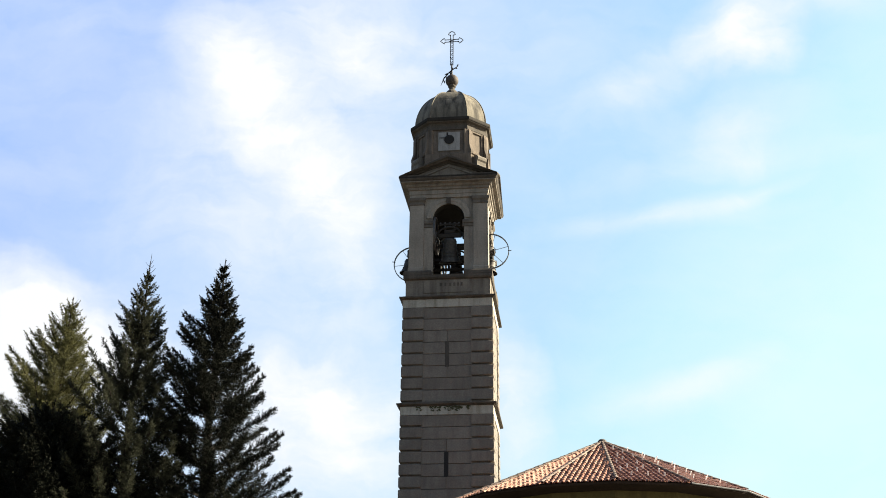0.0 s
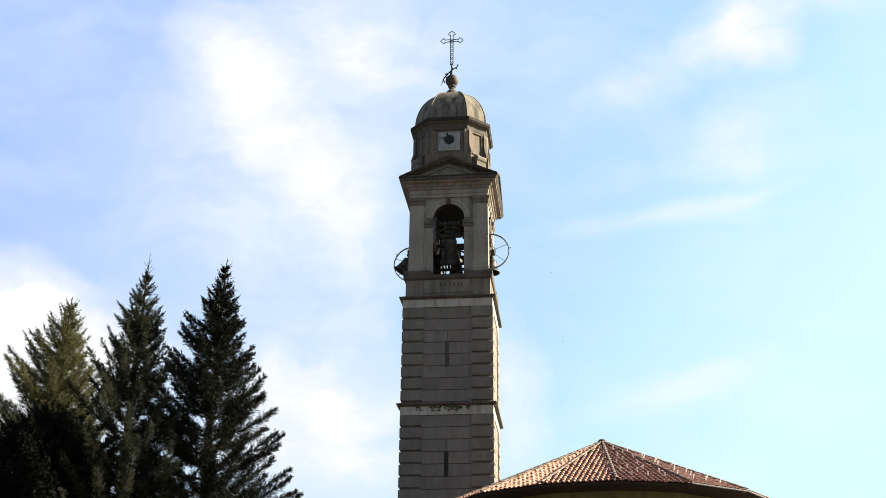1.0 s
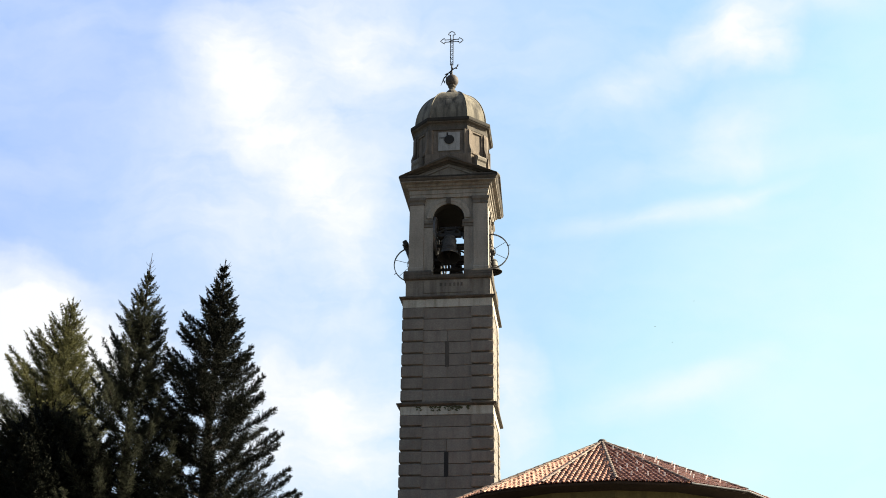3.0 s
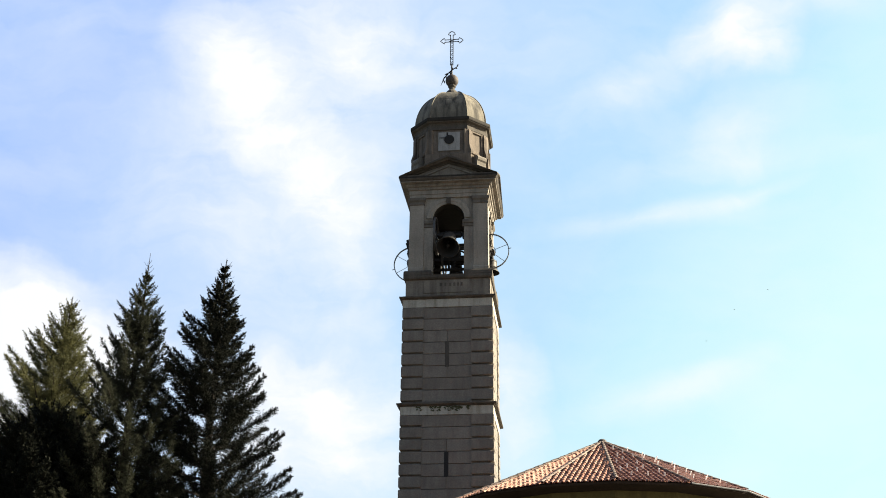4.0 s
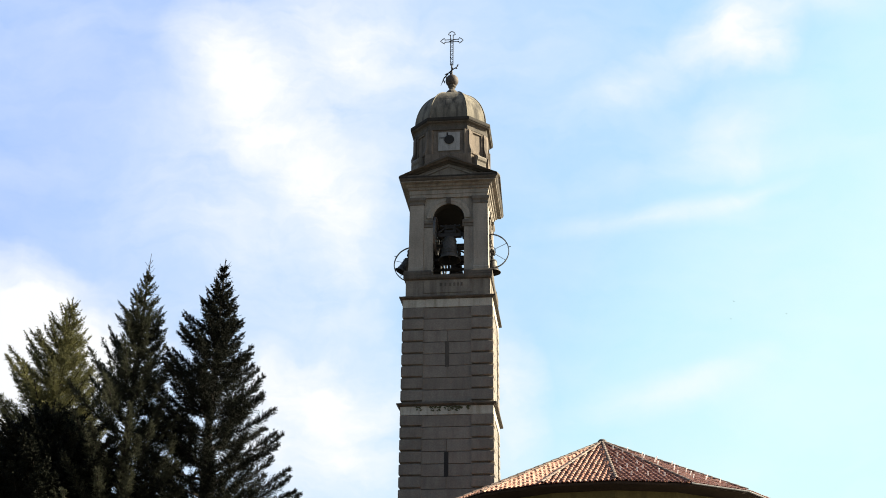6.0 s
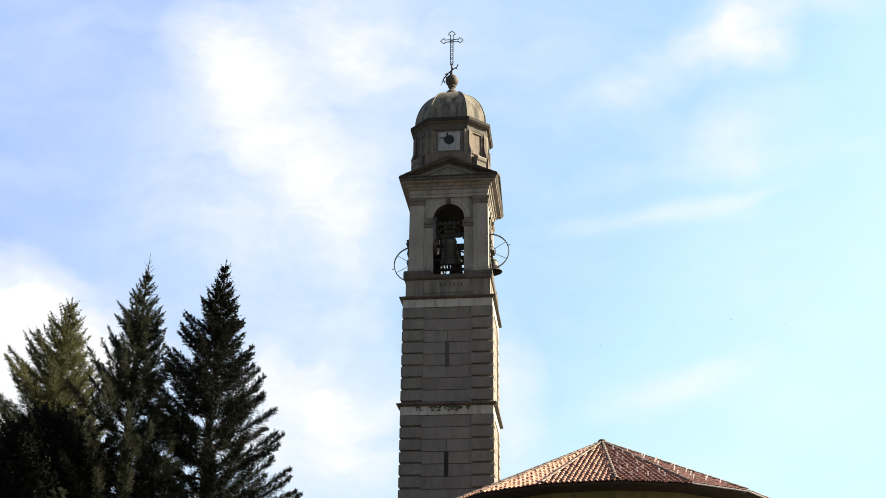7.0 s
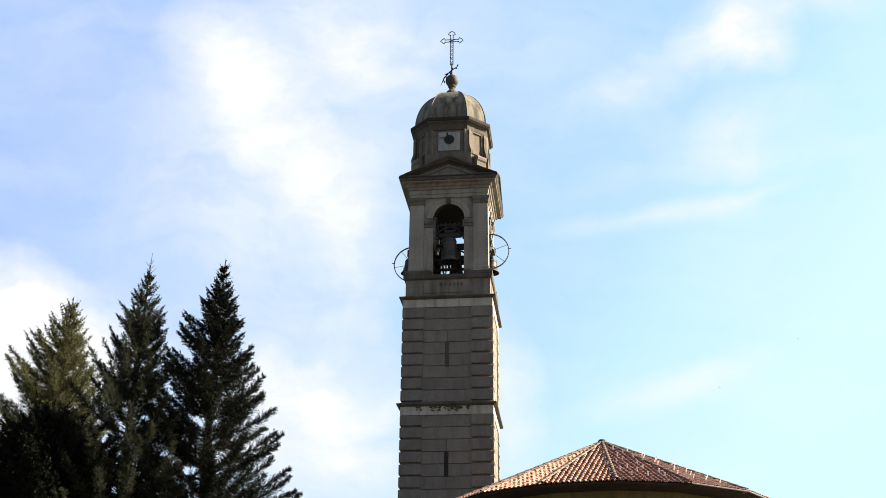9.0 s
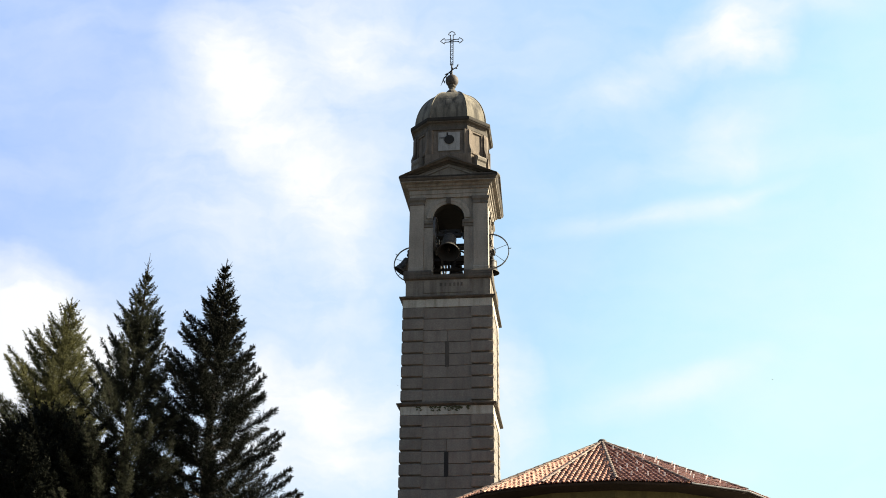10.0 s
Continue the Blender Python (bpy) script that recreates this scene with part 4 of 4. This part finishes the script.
F = 2010.0
CLOUDS = [((x - 784) / F, (441 - y) / F, a / F, b / F, turn, amp) for x, y, a, b, turn, amp in (
    (420, 130, 125, 200, 14, 0.80), (388, 80, 95, 120, 10, 0.5), (445, 200, 160, 140, -35, 0.60), (525, 255, 220, 115, -38, 0.60), (605, 345, 170, 100, -25, 0.60), (620, 140, 250, 290, 10, 0.92), (540, 50, 170, 130, 0, 0.35), (690, 60, 220, 160, 0, 0.35),
    (630, 460, 150, 240, 8, 0.8), (330, 330, 280, 170, -30, 0.45), (460, 340, 280, 210, -30, 0.40), (60, 600, 340, 165, -8, 1.7), (10, 720, 380, 300, 0, 1.6), (600, 770, 310, 240, -10, 1.35), (560, 685, 280, 95, -8, 0.6),
    (905, 715, 85, 190, 0, 1.5), (1312, 45, 118, 105, 0, 1.7), (1335, 80, 75, 65, 0, 0.7), (1450, 0, 180, 45, 0, 0.6), (1290, 235, 160, 90, 15, 0.65), (1090, 165, 280, 65, 27, 0.42), (1180, 105, 170, 80, 35, 0.2),
    (1150, 385, 340, 30, 7, 0.50), (1240, 360, 170, 26, 12, 0.5), (1340, 335, 120, 20, 20, 0.45), (1300, 283, 390, 38, 9, 0.35), (1180, 695, 250, 48, 14, 0.72), (1290, 652, 140, 38, 22, 0.45),
    (450, 810, 230, 240, 0, 0.8), (150, 60, 420, 200, -20, 0.18), (860, 80, 240, 200, 0, 0.30), (60, 300, 170, 60, 15, 0.18), (570, 250, 430, 430, 0, 0.24), (1130, 170, 430, 240, 20, 0.12), (330, 520, 380, 170, -8, 0.36), (520, 560, 240, 250, 0, 0.28))]
bm = bmesh.new()
NA, NE, FAR = 48, 24, 3000.0
grid = []
for j in range(NE + 1):
    el = radians(-4 + 84 * j / NE)
    grid.append([bm.verts.new((FAR * math.cos(el) * math.sin(radians(-50 + 100 * i / NA)), FAR * math.cos(el) * math.cos(radians(-50 + 100 * i / NA)), FAR * math.sin(el))) for i in range(NA + 1)])
for j in range(NE):
    for i in range(NA):
        bm.faces.new((grid[j][i], grid[j][i + 1], grid[j + 1][i + 1], grid[j + 1][i]))
backdrop = part("backdrop", bm, cloud_material())
tagged(backdrop, "bright pale blue sky with thin white drifting clouds", "sky", "", "structure")
backdrop.location = EYE

# ---- pieces of the tower and the roof, one by one ----
Z_UP, H_UP, Z_LOW, H_LOW = 21.52, 0.60, 16.10, 0.5834
for top_z, h, count in ((Z_UP, H_UP, 8), (Z_LOW, H_LOW, 27)):
    corner = corner_mesh(-1.165, h, W + 0.02)
    middle = course_mesh(-1.20, 1.20, 0.16, h, W - 0.025, 0.020)
    halves = [course_mesh(x0, x1, 0.16, h, W - 0.025, 0.014) for x0, x1 in ((-1.20, -0.004), (0.004, 1.20))]
    for k in range(count):
        z = top_z - (k + 1) * h
        for n, q in enumerate(QUARTERS):
            shared("quoin_block", corner, tower, q @ pose(0, 0, z))
            for block in (halves if k % 3 == 2 else [middle]):
                shared("wall_block", block, tower, q @ pose(0, 0, z))
for z0, z1 in ((18.45, 19.74), (13.18, 14.32)):
    bm = bmesh.new()
    box(bm, -0.10, 0.10, -2.181, -1.9, z0, z1, 0.0)
    part("slit_window", bm, BLACK if z0 < 15 else CORE, tower, "narrow dark slit window" if z0 < 15 else "narrow walled-up slit window")

# facets 2 to 7 carry the darker brown tile
for i in (1, 2):
    m = facet(i)
    for u, v, turn, lift in spots[i]:
        shared("roof_tile", tile_mesh["new" if i == 1 else "darker"], roof, m @ pose(u, v, lift, -1.5, 0, turn))
for darker in (False, True):
    V, Fc = [], []
    for i in range(SIDES):
        if i in (1, 2) or (2 <= i <= 7) != darker:
            continue
        m = facet(i)
        for u, v, turn, lift in spots[i]:
            mm = m @ pose(u, v, lift, -1.5, 0, turn)
            o = len(V)
            V += [tuple(mm @ Vector(p)) for p in TV]
            Fc += [tuple(o + j for j in f) for f in TF]
    me = bpy.data.meshes.new("tile_field")
    me.from_pydata(V, [], Fc)
    me.materials.append(DARK_TILE if darker else TILE)
    ob = new("tile_field", me)
    ob.parent = roof
    tagged(ob, "", "", "", "stuff")


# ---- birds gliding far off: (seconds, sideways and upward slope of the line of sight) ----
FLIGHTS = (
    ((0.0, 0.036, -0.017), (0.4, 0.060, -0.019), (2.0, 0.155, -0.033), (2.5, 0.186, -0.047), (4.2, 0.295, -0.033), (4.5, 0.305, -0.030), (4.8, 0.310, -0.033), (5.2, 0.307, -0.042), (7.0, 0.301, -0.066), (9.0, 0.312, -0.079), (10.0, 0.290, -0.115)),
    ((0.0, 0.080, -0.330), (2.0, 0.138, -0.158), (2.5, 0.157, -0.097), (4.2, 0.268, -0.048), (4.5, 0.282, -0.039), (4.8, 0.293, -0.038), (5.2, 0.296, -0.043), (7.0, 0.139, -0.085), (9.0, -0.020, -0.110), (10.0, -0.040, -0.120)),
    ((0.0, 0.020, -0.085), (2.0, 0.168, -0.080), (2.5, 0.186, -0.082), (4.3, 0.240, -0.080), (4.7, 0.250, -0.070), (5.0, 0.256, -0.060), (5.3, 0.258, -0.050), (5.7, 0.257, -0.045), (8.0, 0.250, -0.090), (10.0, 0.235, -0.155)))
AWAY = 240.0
FEATHER = metal("dark_feathers", (0.03, 0.03, 0.035), (0.06, 0.06, 0.065), 0.8, 0.0)
birds = []
for flight in FLIGHTS:
    bird = new("bird")
    tagged(bird, "small dark bird gliding high in the sky", "bird", "birds in the sky")
    bm = bmesh.new()
    tube(bm, [(-0.13, 0, 0), (-0.06, 0, 0.012), (0.03, 0, 0.01), (0.10, 0, 0.005), (0.14, 0, 0)], [0.006, 0.035, 0.045, 0.028, 0.005], 8)
    part("body", bm, FEATHER, bird)
    for s in (-1, 1):
        bm = bmesh.new()
        pts = [(0.06, 0.02 * s, 0.02), (0.07, 0.14 * s, 0.055), (0.0, 0.30 * s, 0.03), (-0.03, 0.14 * s, 0.045), (-0.05, 0.02 * s, 0.015)]
        up = [bm.verts.new(p) for p in pts]
        low = [bm.verts.new((x, y, z - 0.008)) for x, y, z in pts]
        bm.faces.new(up), bm.faces.new(low[::-1])
        for i in range(5):
            bm.faces.new((up[i], up[(i + 1) % 5], low[(i + 1) % 5], low[i]))
        part("wing", bm, FEATHER, bird)
    bm = bmesh.new()
    box(bm, -0.22, -0.11, -0.02, 0.02, -0.003, 0.006)
    part("tail", bm, FEATHER, bird)
    birds.append(bird)


def motions():
    """All that moves: the swinging bells, the swaying trees, the drifting clouds."""
    steps = [0.1 * k for k in range(101)]
    walk(bell_left, [(t, AXLE_LEFT @ pose(0, 0, 0, 0, 33 * math.cos(2 * math.pi * (t - 0.97) / 4.55), 0)) for t in steps])
    walk(bell_right, [(t, AXLE_RIGHT @ pose(0, 0, 0, 0, -(5.5 + 6 * math.exp(-t / 4)) * math.cos(2 * math.pi * (t - 2.4) / 4.7), 0)) for t in steps])
    walk(bell_front, [(t, AXLE_FRONT @ pose(0, 0, 0, 0, 2 + 41 * math.cos(2 * math.pi * (t - 4.35) / 6.55), 0)) for t in steps])
    walk(backdrop, [(0.0, pose(*EYE, 0, 0, 0)), (5.0, pose(*EYE, 0, 0, 0.18)), (10.0, pose(*EYE, 0, 0, 0.36))])
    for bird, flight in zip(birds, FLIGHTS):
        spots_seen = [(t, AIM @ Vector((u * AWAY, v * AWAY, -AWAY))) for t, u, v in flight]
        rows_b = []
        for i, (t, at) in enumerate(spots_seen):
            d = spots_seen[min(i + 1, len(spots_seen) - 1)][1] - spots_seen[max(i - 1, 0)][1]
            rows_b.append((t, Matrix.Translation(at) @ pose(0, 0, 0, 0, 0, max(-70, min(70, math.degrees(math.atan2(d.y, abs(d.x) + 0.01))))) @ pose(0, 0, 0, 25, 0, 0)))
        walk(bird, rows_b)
    for tree, ph, amp in ((fir_a, 0.0, 0.22), (fir_b, 1.3, 0.20), (fir_c, 2.6, 0.12), (cedar, 2.1, 0.10)):
        at = tree.matrix_basis.copy()
        walk(tree, [(0.25 * k, at @ pose(0, 0, 0, 0, amp * math.sin(0.25 * k * 2.1 + ph) * (0.7 + 0.3 * math.sin(0.25 * k * 0.8)), 0)) for k in range(41)])


motions()
